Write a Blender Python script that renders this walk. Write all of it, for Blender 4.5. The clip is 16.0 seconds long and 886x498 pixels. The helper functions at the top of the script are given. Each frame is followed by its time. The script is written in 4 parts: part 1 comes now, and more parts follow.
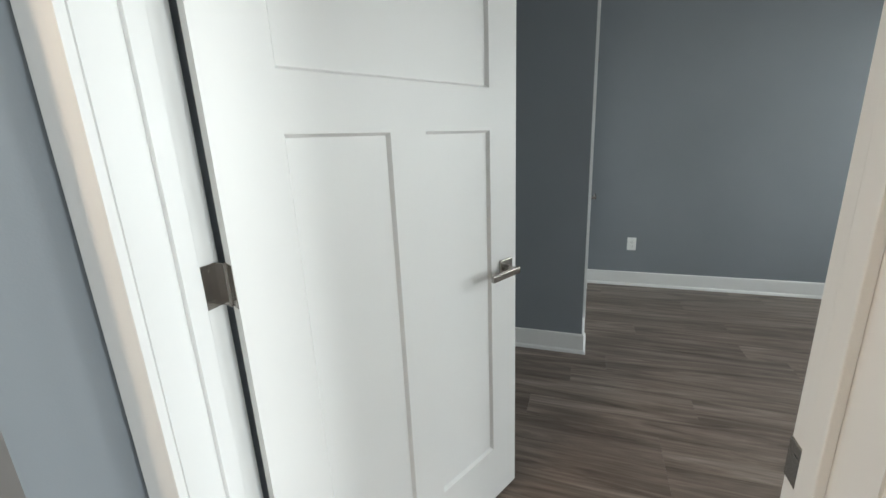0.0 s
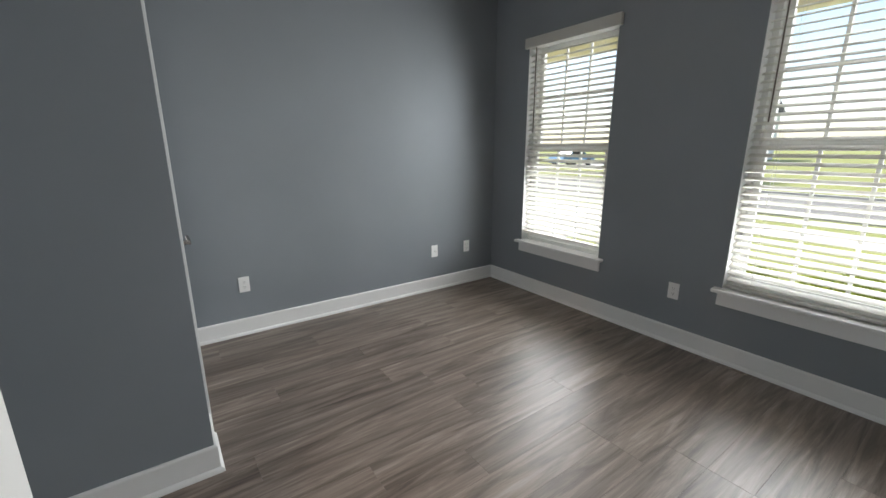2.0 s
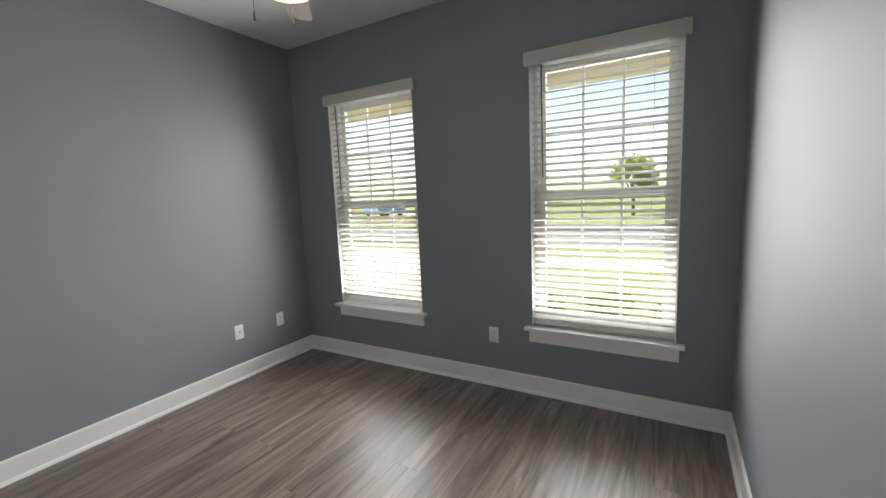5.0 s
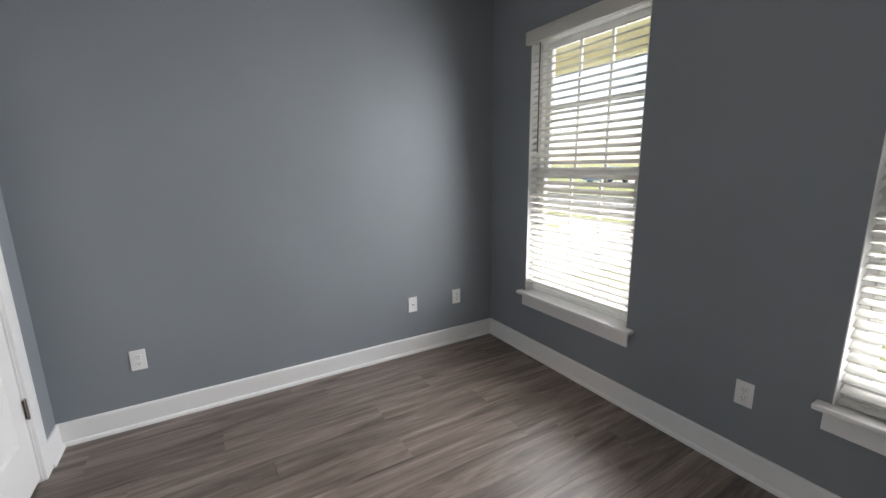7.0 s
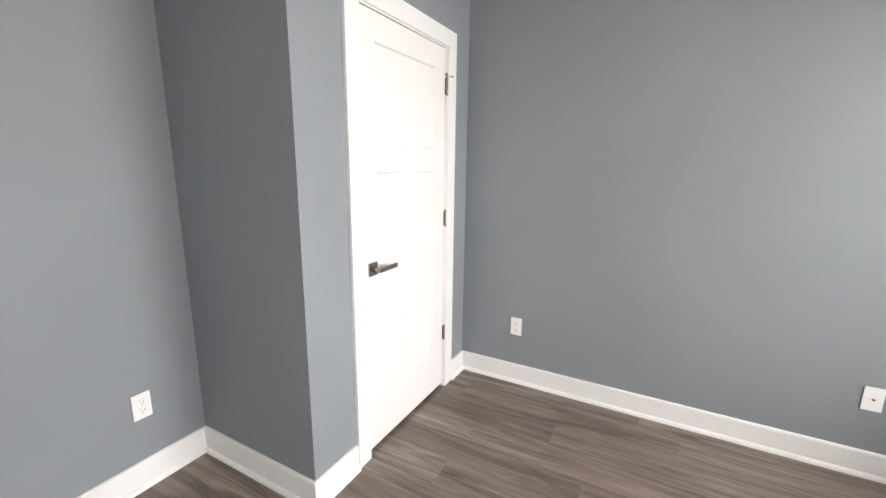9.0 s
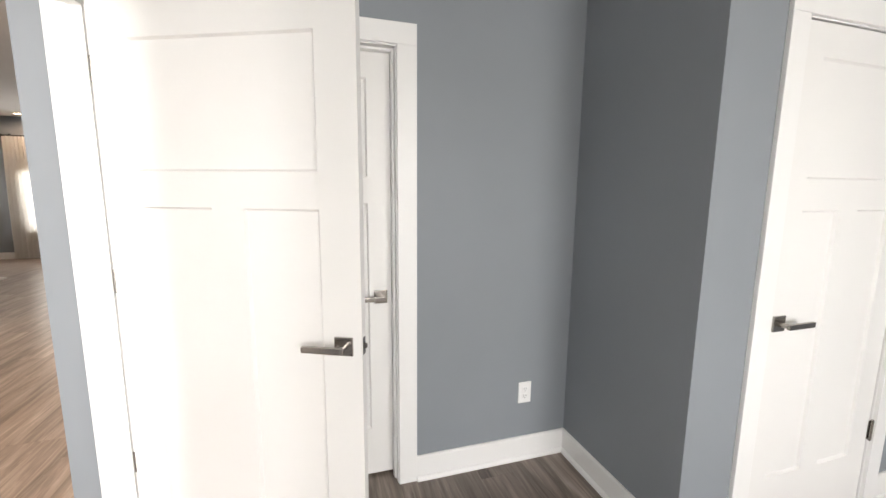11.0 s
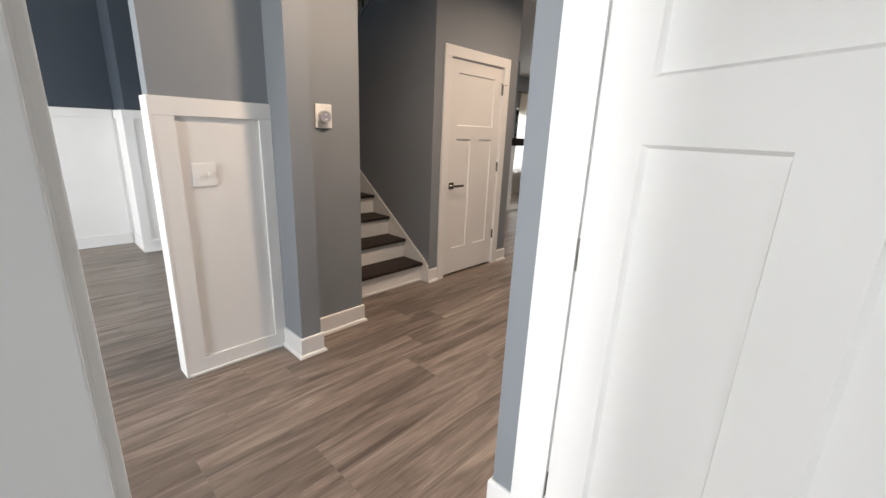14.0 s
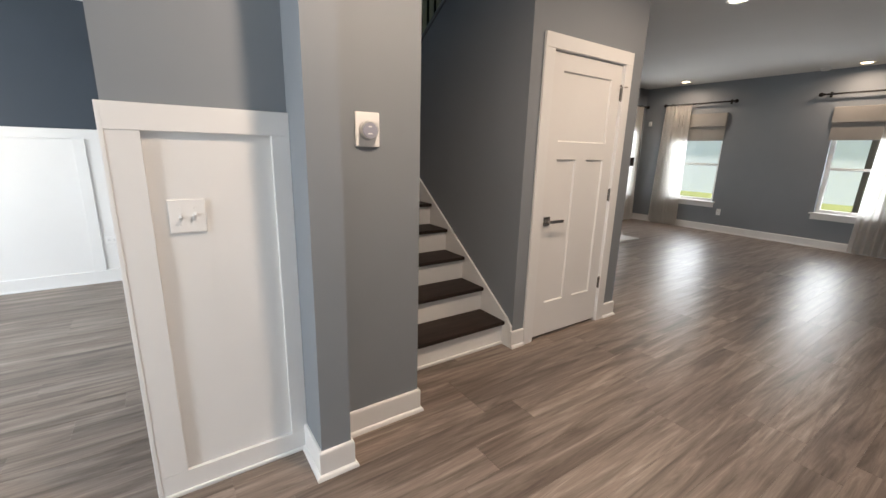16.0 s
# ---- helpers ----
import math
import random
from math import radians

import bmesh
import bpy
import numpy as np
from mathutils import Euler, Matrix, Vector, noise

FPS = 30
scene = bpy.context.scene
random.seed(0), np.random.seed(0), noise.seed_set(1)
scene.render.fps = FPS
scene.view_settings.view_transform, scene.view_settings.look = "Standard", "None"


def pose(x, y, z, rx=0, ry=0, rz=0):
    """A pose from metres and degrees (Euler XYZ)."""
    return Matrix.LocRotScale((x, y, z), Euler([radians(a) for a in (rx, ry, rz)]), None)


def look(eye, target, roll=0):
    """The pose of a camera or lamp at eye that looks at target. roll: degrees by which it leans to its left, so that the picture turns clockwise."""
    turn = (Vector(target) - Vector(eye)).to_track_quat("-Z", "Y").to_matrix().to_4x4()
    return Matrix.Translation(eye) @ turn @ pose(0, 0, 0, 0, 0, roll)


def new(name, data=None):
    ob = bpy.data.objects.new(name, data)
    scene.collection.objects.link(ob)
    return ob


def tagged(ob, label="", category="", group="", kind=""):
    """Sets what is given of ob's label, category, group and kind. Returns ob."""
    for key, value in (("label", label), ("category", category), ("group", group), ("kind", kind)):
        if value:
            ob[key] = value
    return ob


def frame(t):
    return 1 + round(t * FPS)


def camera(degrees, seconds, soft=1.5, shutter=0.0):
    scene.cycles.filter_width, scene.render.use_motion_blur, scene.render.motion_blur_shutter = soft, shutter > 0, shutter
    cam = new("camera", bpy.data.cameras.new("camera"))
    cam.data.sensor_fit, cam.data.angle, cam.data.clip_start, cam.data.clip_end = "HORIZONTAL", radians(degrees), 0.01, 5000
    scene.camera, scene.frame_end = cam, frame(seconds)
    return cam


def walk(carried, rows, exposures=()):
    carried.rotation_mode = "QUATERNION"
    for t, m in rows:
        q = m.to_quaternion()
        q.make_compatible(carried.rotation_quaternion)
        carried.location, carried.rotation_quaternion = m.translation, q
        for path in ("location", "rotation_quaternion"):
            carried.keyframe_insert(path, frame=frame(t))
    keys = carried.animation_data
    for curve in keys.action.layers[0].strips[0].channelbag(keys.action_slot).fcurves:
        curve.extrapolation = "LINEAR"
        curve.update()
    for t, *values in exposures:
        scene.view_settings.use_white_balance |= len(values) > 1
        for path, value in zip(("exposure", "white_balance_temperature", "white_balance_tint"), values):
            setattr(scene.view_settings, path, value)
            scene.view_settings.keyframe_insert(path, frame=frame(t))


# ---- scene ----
cam = camera(94.9, 16.0)
PATH = [
    (0, (-0.001, -0.562, 1.371), (-0.662, 1.255, 0.859), -2.5),
    (0.5, (-0.098, -0.411, 1.388), (-0.277, 1.51, 0.864), -2.0),
    (1, (-0.088, -0.2, 1.391), (0.129, 1.731, 0.916), -2.1),
    (1.5, (-0.051, -0.028, 1.403), (0.589, 1.807, 0.93), -1.8),
    (2, (-0.047, 0.161, 1.39), (1.066, 1.75, 0.903), -0.2),
    (2.5, (-0.031, 0.238, 1.39), (1.419, 1.539, 0.938), 0.7),
    (3, (0.014, 0.244, 1.428), (1.649, 1.34, 1.072), 0.7),
    (3.2, (0.02, 0.26, 1.422), (1.699, 1.312, 1.151), -0.2),
    (5.3, (0.236, 0.334, 1.43), (1.964, 1.304, 1.157), -3.1),
    (5.5, (0.291, 0.42, 1.426), (2.017, 1.364, 1.066), -2.2),
    (6, (0.406, 0.542, 1.39), (2.033, 1.63, 0.982), -1.3),
    (6.5, (0.622, 0.616, 1.446), (1.991, 2.011, 1.02), -1.6),
    (7, (0.818, 0.683, 1.443), (1.802, 2.377, 1.04), -0.9),
    (7.5, (0.987, 0.792, 1.371), (1.506, 2.692, 1.019), -0.3),
    (8, (1.019, 0.907, 1.437), (1.083, 2.864, 1.028), 1.8),
    (8.5, (1.157, 0.945, 1.403), (0.682, 2.847, 1.007), 1.7),
    (9, (1.157, 0.936, 1.441), (0.229, 2.659, 1.029), 0.7),
    (9.5, (1.152, 0.872, 1.469), (-0.133, 2.364, 1.12), -0.4),
    (10, (1.139, 0.798, 1.491), (-0.423, 2.01, 1.189), -0.6),
    (10.2, (1.129, 0.775, 1.482), (-0.522, 1.867, 1.195), -0.5),
    (12.3, (0.847, 0.538, 1.456), (-1.088, 0.337, 0.995), 1.7),
    (12.5, (0.789, 0.518, 1.448), (-1.125, 0.205, 0.958), 1.7),
    (13, (0.64, 0.455, 1.421), (-1.188, -0.155, 0.885), 1.9),
    (13.5, (0.469, 0.444, 1.406), (-1.176, -0.566, 0.881), 2.5),
    (14, (0.281, 0.399, 1.403), (-1.118, -0.921, 0.854), 2.4),
    (14.5, (0.139, 0.215, 1.386), (-1.094, -1.261, 0.837), 0.7),
    (15, (0.018, 0.043, 1.391), (-1.11, -1.52, 0.853), -0.3),
    (15.5, (-0.17, -0.111, 1.384), (-1.17, -1.778, 0.915), 1.4),
    (16, (-0.358, -0.287, 1.393), (-1.459, -1.889, 0.922), 1.5),
]
EXPOSURES = [
    (0, .68, 6500, 5), (1, .86, 6500, 6), (2, 1.02, 6650, 10), (3, 1.2, 6800, 12), (5.5, 1.05, 6850, 12), (7, 1.1, 6650, 14), (8, 1.22, 6800, 14),
    (9, 1.76, 7150, 16), (10, 1.7, 7250, 16), (12.5, 1.12, 6950, 12), (13.5, .95, 6800, 12), (14.5, .98, 6500, 11), (16, 1.1, 6400, 10),
]
walk(cam, [(row[0], look(*row[1:])) for row in PATH], EXPOSURES)

# ---- light: overcast-bright summer sky, soft high sun behind the house, fan lamp, recessed lamps ----
world = bpy.data.worlds.new("sky")
scene.world = world
world.use_nodes = True
wn = world.node_tree
sky = wn.nodes.new("ShaderNodeTexSky")
sky.sky_type = 'NISHITA'
sky.sun_disc = False
sky.sun_elevation = radians(58)
sky.sun_rotation = radians(12)
wn.links.new(sky.outputs[0], wn.nodes["Background"].inputs[0])
wn.nodes["Background"].inputs[1].default_value = 0.145

sun_data = bpy.data.lights.new("sun", 'SUN')
sun_data.energy, sun_data.angle, sun_data.color = 4.4, radians(0.6), (1, .95, .86)
sun = new("sun", sun_data)
# high sun over the side of the house
sun.matrix_world = look((0, 0, 30), (-3.9, -18.3, 0))


def window_glow(name, centre, aim, w, h, watts, wide=150, colour=(.93, .97, 1)):
    d = bpy.data.lights.new(name, 'AREA')
    d.shape, d.size, d.size_y, d.energy, d.color, d.spread = 'RECTANGLE', w, h, watts, colour, radians(wide)
    ob = new(name, d)
    ob.matrix_world = look(centre, aim)
    return ob


def bulb(name, at, watts, radius, colour):
    d = bpy.data.lights.new(name, 'POINT')
    d.energy, d.shadow_soft_size, d.color = watts, radius, colour
    ob = new(name, d)
    ob.location = at
    return ob


# added area lamps stand in for skylight: one outside each blind, one room-side
for wy in (2.514, .726):
    window_glow("window_sky_fill", (3.10, wy, 1.42), (0, wy, 1.1), .86, 1.7, 8, 150)
    window_glow("window_sky_fill", (2.852, wy, 1.40), (0, wy, 1.1), .84, 1.60, 13.8, 143)
window_glow("window_sky_fill", (2.98, -3.9, 1.45), (0, -3.9, 1.0), 1.7, 1.7, 52)
# lamp in an unseen front opening, added to brighten the hall
window_glow("window_sky_fill", (2.98, -1.05, 1.6), (0, -1.05, 1.0), .7, 1.6, 34)
window_glow("window_sky_fill", (-9.16, -4.33, 1.22), (-5, -4.33, 1.0), .88, 1.3, 11)
window_glow("window_sky_fill", (-9.16, -1.96, 1.22), (-5, -1.96, 1.0), .74, 1.3, 10)
window_glow("window_sky_fill", (-8.37, -5.51, 1.22), (-8.37, -3, 1.0), .80, 1.3, 10)
window_glow("window_sky_fill", (-3.88, -4.2, 4.2), (-2, -4.2, 4.2), 1.5, 1.3, 14)
bulb("fan_light", (1.45, 1.75, 2.24), .35, .05, (1, .78, .52))
bulb("dining_light", (1.14, -4.9, 1.60), 1.4, .05, (1, .72, .45))
for lx, ly, lw in ((-1.19, -1.15, 16), (-3.2, -1.3, 11), (-4.76, -2.17, 7), (-8.6, -4.5, 5), (-8.7, -2.08, 5)):
    window_glow("recessed_lamp", (lx, ly, 2.745), (lx, ly - .001, 0), .13, .13, lw, 165, (1, .76, .57))


# ---- materials ----
def material(name):
    m = bpy.data.materials.new(name)
    m.use_nodes = True
    n = m.node_tree
    return m, n, n.nodes["Principled BSDF"]


def node(n, kind, **sets):
    nd = n.nodes.new(kind)
    for k, v in sets.items():
        nd.inputs[k.replace("_", " ")].default_value = v
    return nd


def coords(n, scale=(1, 1, 1), world_space=True):
    mp = n.nodes.new("ShaderNodeMapping")
    mp.inputs["Scale"].default_value = scale
    if world_space:
        g = n.nodes.new("ShaderNodeNewGeometry")
        n.links.new(g.outputs["Position"], mp.inputs["Vector"])
    else:
        g = n.nodes.new("ShaderNodeTexCoord")
        n.links.new(g.outputs["Object"], mp.inputs["Vector"])
    return mp


def ramp(n, fac, stops):
    r = n.nodes.new("ShaderNodeValToRGB")
    while len(r.color_ramp.elements) < len(stops):
        r.color_ramp.elements.new(.5)
    for e, (p, c) in zip(r.color_ramp.elements, stops):
        e.position, e.color = p, (*c, 1)
    n.links.new(fac, r.inputs[0])
    return r


def bump(n, bsdf, fac, strength, distance=.01):
    b = n.nodes.new("ShaderNodeBump")
    b.inputs["Strength"].default_value, b.inputs["Distance"].default_value = strength, distance
    n.links.new(fac, b.inputs["Height"])
    n.links.new(b.outputs[0], bsdf.inputs["Normal"])


def paint(name, colour, rough=.55, grain=260, relief=.08, mottle=.04, spec=.35):
    """Rolled or brushed paint: faint mottling and orange-peel relief."""
    m, n, b = material(name)
    mp = coords(n)
    big = node(n, "ShaderNodeTexNoise", Scale=1.7, Detail=4)
    fine = node(n, "ShaderNodeTexNoise", Scale=grain, Detail=2)
    n.links.new(mp.outputs[0], big.inputs["Vector"])
    n.links.new(mp.outputs[0], fine.inputs["Vector"])
    lo = tuple(c * (1 - mottle) for c in colour)
    hi = tuple(min(1, c * (1 + mottle)) for c in colour)
    r = ramp(n, big.outputs["Fac"], [(.3, lo), (.7, hi)])
    n.links.new(r.outputs[0], b.inputs["Base Color"])
    rr = n.nodes.new("ShaderNodeMapRange")
    rr.inputs["To Min"].default_value, rr.inputs["To Max"].default_value = rough - .06, rough + .06
    n.links.new(big.outputs["Fac"], rr.inputs["Value"])
    n.links.new(rr.outputs[0], b.inputs["Roughness"])
    b.inputs["Specular IOR Level"].default_value = spec
    bump(n, b, fine.outputs["Fac"], relief, .002)
    return m


def metal(name, colour, rough=.32):
    m, n, b = material(name)
    mp = coords(n, (40, 40, 600), False)
    nz = node(n, "ShaderNodeTexNoise", Scale=1.0, Detail=3)
    n.links.new(mp.outputs[0], nz.inputs["Vector"])
    r = ramp(n, nz.outputs["Fac"], [(.3, tuple(c * .85 for c in colour)), (.7, colour)])
    n.links.new(r.outputs[0], b.inputs["Base Color"])
    b.inputs["Metallic"].default_value, b.inputs["Roughness"].default_value = 1, rough
    bump(n, b, nz.outputs["Fac"], .05, .001)
    return m


def glowing(name, colour, strength):
    m, n, b = material(name)
    b.inputs["Base Color"].default_value = (*colour, 1)
    b.inputs["Emission Color"].default_value = (*colour, 1)
    b.inputs["Emission Strength"].default_value = strength
    return m


WALL = paint("grey_wall_paint", (.236, .257, .280), .6, 240, .1, .035, .3)
NAVY = paint("navy_wall_paint", (.052, .066, .085), .6, 240, .1, .05, .3)
CEIL = paint("ceiling_paint", (.68, .67, .65), .85, 180, .2, .02, .2)
TRIM = paint("white_trim_paint", (.79, .79, .78), .38, 90, .04, .02, .45)
DOOR = paint("white_door_paint", (.77, .765, .75), .42, 60, .06, .02, .45)
PLATE = paint("white_plastic", (.83, .83, .82), .35, 30, .01, .01, .5)
SLAT = paint("blind_vinyl", (.70, .69, .655), .45, 60, .03, .02, .4)


def let_light_through(m, colour, share):
    """Thin white plastic or cloth: part of the light comes through it."""
    n = m.node_tree
    tr = n.nodes.new("ShaderNodeBsdfTranslucent")
    tr.inputs[0].default_value = (*colour, 1)
    mx = n.nodes.new("ShaderNodeMixShader")
    mx.inputs[0].default_value = share
    n.links.new(n.nodes["Principled BSDF"].outputs[0], mx.inputs[1])
    n.links.new(tr.outputs[0], mx.inputs[2])
    n.links.new(mx.outputs[0], n.nodes["Material Output"].inputs[0])


let_light_through(SLAT, (.80, .79, .74), .36)
VINYL = paint("window_vinyl", (.85, .85, .83), .4, 60, .02, .02, .4)
SLOT = paint("socket_dark", (.03, .03, .03), .5, 30, .01, .02)
NICKEL = metal("satin_nickel", (.40, .375, .35), .26)
BLACK = metal("black_iron", (.035, .033, .032), .5)
WAND = paint("wand_plastic", (.12, .10, .085), .3, 30, .01, .02)
SHADE = paint("woven_shade", (.30, .285, .265), .8, 90, .3, .1)
STONE = paint("hearth_stone", (.55, .54, .52), .5, 30, .1, .1)
MANTEL = paint("dark_stained_mantel", (.025, .018, .014), .8, 40, .2, .2, .1)
SILVER = metal("pale_silver", (.78, .78, .77), .35)
LENS = paint("display_lens", (.36, .37, .44), .12, 30, .005, .02, .6)
RUBBER = paint("grey_weatherstrip", (.20, .215, .21), .7, 60, .02, .02)


def wood_floor():
    m, n, b = material("grey_vinyl_plank")
    g = n.nodes.new("ShaderNodeNewGeometry")
    info = n.nodes.new("ShaderNodeObjectInfo")
    isl = n.nodes.new("ShaderNodeMath")
    isl.operation = 'ADD'
    n.links.new(info.outputs["Random"], isl.inputs[0])
    n.links.new(g.outputs["Random Per Island"], isl.inputs[1])
    off = n.nodes.new("ShaderNodeVectorMath")
    off.operation = 'SCALE'
    off.inputs[0].default_value = (37, 91, 53)
    n.links.new(isl.outputs[0], off.inputs["Scale"])
    add = n.nodes.new("ShaderNodeVectorMath")
    add.operation = 'ADD'
    n.links.new(g.outputs["Position"], add.inputs[0])
    n.links.new(off.outputs[0], add.inputs[1])

    def streak(sx, sy, detail, dist):
        mp = n.nodes.new("ShaderNodeMapping")
        mp.inputs["Scale"].default_value = (sx, sy, 1)
        n.links.new(add.outputs[0], mp.inputs["Vector"])
        t = node(n, "ShaderNodeTexNoise", Scale=1.0, Detail=detail, Roughness=.62, Distortion=dist)
        n.links.new(mp.outputs[0], t.inputs["Vector"])
        return t
    broad, grain, fine = streak(1.3, 15, 6, 1.0), streak(3.6, 74, 7, .9), streak(9, 260, 3, .2)
    c1 = ramp(n, broad.outputs["Fac"], [(.26, (.050, .037, .030)), (.42, (.128, .101, .084)), (.57, (.208, .171, .145)), (.72, (.30, .256, .222))])
    c2 = ramp(n, grain.outputs["Fac"], [(.32, (.30, .28, .26)), (.5, (.52, .51, .50)), (.7, (.78, .78, .77))])
    mix = n.nodes.new("ShaderNodeMix")
    mix.data_type, mix.blend_type = 'RGBA', 'OVERLAY'
    mix.inputs["Factor"].default_value = .45
    n.links.new(c1.outputs[0], mix.inputs["A"])
    n.links.new(c2.outputs[0], mix.inputs["B"])
    hue = n.nodes.new("ShaderNodeHueSaturation")
    mr = n.nodes.new("ShaderNodeMapRange")
    mr.inputs["To Min"].default_value, mr.inputs["To Max"].default_value = .84, 1.16
    fr = n.nodes.new("ShaderNodeMath")
    fr.operation = 'FRACT'
    n.links.new(isl.outputs[0], fr.inputs[0])
    n.links.new(fr.outputs[0], mr.inputs["Value"])
    n.links.new(mr.outputs[0], hue.inputs["Value"])
    n.links.new(mix.outputs["Result"], hue.inputs["Color"])
    n.links.new(hue.outputs[0], b.inputs["Base Color"])
    rr = n.nodes.new("ShaderNodeMapRange")
    rr.inputs["To Min"].default_value, rr.inputs["To Max"].default_value = .28, .43
    n.links.new(grain.outputs["Fac"], rr.inputs["Value"])
    n.links.new(rr.outputs[0], b.inputs["Roughness"])
    b.inputs["Specular IOR Level"].default_value = .5
    bump(n, b, fine.outputs["Fac"], .12, .002)
    return m


FLOOR = wood_floor()


def stained_wood():
    m, n, b = material("dark_stained_tread")
    mp = coords(n, (3, 40, 40))
    t = node(n, "ShaderNodeTexNoise", Scale=1.0, Detail=5, Distortion=.6)
    n.links.new(mp.outputs[0], t.inputs["Vector"])
    r = ramp(n, t.outputs["Fac"], [(.3, (.014, .009, .007)), (.7, (.036, .023, .018))])
    n.links.new(r.outputs[0], b.inputs["Base Color"])
    b.inputs["Roughness"].default_value = .5
    b.inputs["Specular IOR Level"].default_value = .28
    bump(n, b, t.outputs["Fac"], .1, .002)
    return m


TREAD = stained_wood()


def cloth():
    m, n, b = material("sheer_curtain")
    mp = coords(n, (1, 1, 1))
    t = node(n, "ShaderNodeTexNoise", Scale=420, Detail=2)
    n.links.new(mp.outputs[0], t.inputs["Vector"])
    r = ramp(n, t.outputs["Fac"], [(.35, (.80, .78, .75)), (.65, (.88, .87, .85))])
    tr = n.nodes.new("ShaderNodeBsdfTranslucent")
    n.links.new(r.outputs[0], tr.inputs[0])
    n.links.new(r.outputs[0], b.inputs["Base Color"])
    b.inputs["Roughness"].default_value = .9
    mx = n.nodes.new("ShaderNodeMixShader")
    mx.inputs[0].default_value = .55
    n.links.new(b.outputs[0], mx.inputs[1])
    n.links.new(tr.outputs[0], mx.inputs[2])
    n.links.new(mx.outputs[0], n.nodes["Material Output"].inputs[0])
    bump(n, b, t.outputs["Fac"], .1, .001)
    return m


CURTAIN = cloth()


def pane_glass():
    m, n, b = material("window_glass")
    tr = n.nodes.new("ShaderNodeBsdfTransparent")
    gl = n.nodes.new("ShaderNodeBsdfGlossy")
    gl.inputs["Roughness"].default_value = .02
    fr = n.nodes.new("ShaderNodeFresnel")
    fr.inputs[0].default_value = 1.3
    mx = n.nodes.new("ShaderNodeMixShader")
    n.links.new(fr.outputs[0], mx.inputs[0])
    n.links.new(tr.outputs[0], mx.inputs[1])
    n.links.new(gl.outputs[0], mx.inputs[2])
    n.links.new(mx.outputs[0], n.nodes["Material Output"].inputs[0])
    return m


GLASS = pane_glass()


def ground_mat(name, lo, hi, scale, rough=.9, relief=.4):
    m, n, b = material(name)
    mp = coords(n)
    t = node(n, "ShaderNodeTexNoise", Scale=scale, Detail=6, Roughness=.65)
    t2 = node(n, "ShaderNodeTexNoise", Scale=scale / 14, Detail=3)
    n.links.new(mp.outputs[0], t.inputs["Vector"])
    n.links.new(mp.outputs[0], t2.inputs["Vector"])
    mixf = n.nodes.new("ShaderNodeMath")
    mixf.operation = 'MULTIPLY_ADD'
    mixf.inputs[1].default_value = .5
    n.links.new(t.outputs["Fac"], mixf.inputs[0])
    hf = n.nodes.new("ShaderNodeMath")
    hf.operation = 'MULTIPLY'
    hf.inputs[1].default_value = .5
    n.links.new(t2.outputs["Fac"], hf.inputs[0])
    n.links.new(hf.outputs[0], mixf.inputs[2])
    r = ramp(n, mixf.outputs[0], [(.3, lo), (.7, hi)])
    n.links.new(r.outputs[0], b.inputs["Base Color"])
    b.inputs["Roughness"].default_value = rough
    bump(n, b, t.outputs["Fac"], relief, .03)
    return m


LAWN = ground_mat("lawn", (.15, .175, .045), (.24, .25, .08), 9)
CONCRETE = ground_mat("concrete", (.34, .325, .30), (.45, .43, .40), 5, .9, .1)
ASPHALT = ground_mat("asphalt", (.13, .128, .122), (.19, .187, .18), 30, .9, .2)
LEAF = ground_mat("foliage", (.13, .18, .03), (.24, .27, .06), 6, .7, .2)
let_light_through(LEAF, (.36, .42, .08), .6)
BARK = ground_mat("bark", (.06, .045, .033), (.13, .10, .075), 14, .95, .6)
# pale cream: the glow of sunlight bounced under the porch, put into the colour
PORCH_LIT = paint("porch_paint_bounce_lit", (.90, .84, .68), .6, 60, .05, .03)
SIDING = ground_mat("pale_siding", (.70, .71, .72), (.78, .79, .80), 3, .8, .05)
SHINGLE = ground_mat("roof_shingle", (.11, .10, .105), (.17, .16, .165), 12, .95, .3)
CARBLUE = paint("blue_car_paint", (.16, .30, .46), .25, 30, .01, .02, .6)
TYRE = paint("black_rubber", (.03, .03, .03), .8, 30, .1, .05)
FANLAMP = glowing("warm_lamp_glass", (1, .62, .30), 1.0)
DOWNLIGHT = glowing("downlight_lens", (1, .78, .5), 5)
FANBLADE = paint("fan_blade", (.34, .32, .30), .5, 60, .03, .04)


# ---- building helpers ----
def bm_box(bm, x0, y0, z0, x1, y1, z1, bevel=0.0, turn=None):
    m = Matrix.Translation(((x0 + x1) / 2, (y0 + y1) / 2, (z0 + z1) / 2)) @ Matrix.Diagonal((abs(x1 - x0), abs(y1 - y0), abs(z1 - z0), 1))
    if turn is not None:
        m = turn @ m
    made = bmesh.ops.create_cube(bm, size=1, matrix=m)
    if bevel:
        edges = {e for v in made["verts"] for e in v.link_edges}
        bmesh.ops.bevel(bm, geom=list(edges), offset=bevel, segments=2, affect='EDGES', profile=.6)


def bm_tube(bm, p0, p1, r0, r1=None, seg=16):
    p0, p1 = Vector(p0), Vector(p1)
    d = p1 - p0
    m = Matrix.Translation((p0 + p1) / 2) @ d.to_track_quat('Z', 'Y').to_matrix().to_4x4()
    bmesh.ops.create_cone(bm, cap_ends=True, segments=seg, radius1=r0, radius2=r0 if r1 is None else r1, depth=d.length, matrix=m)


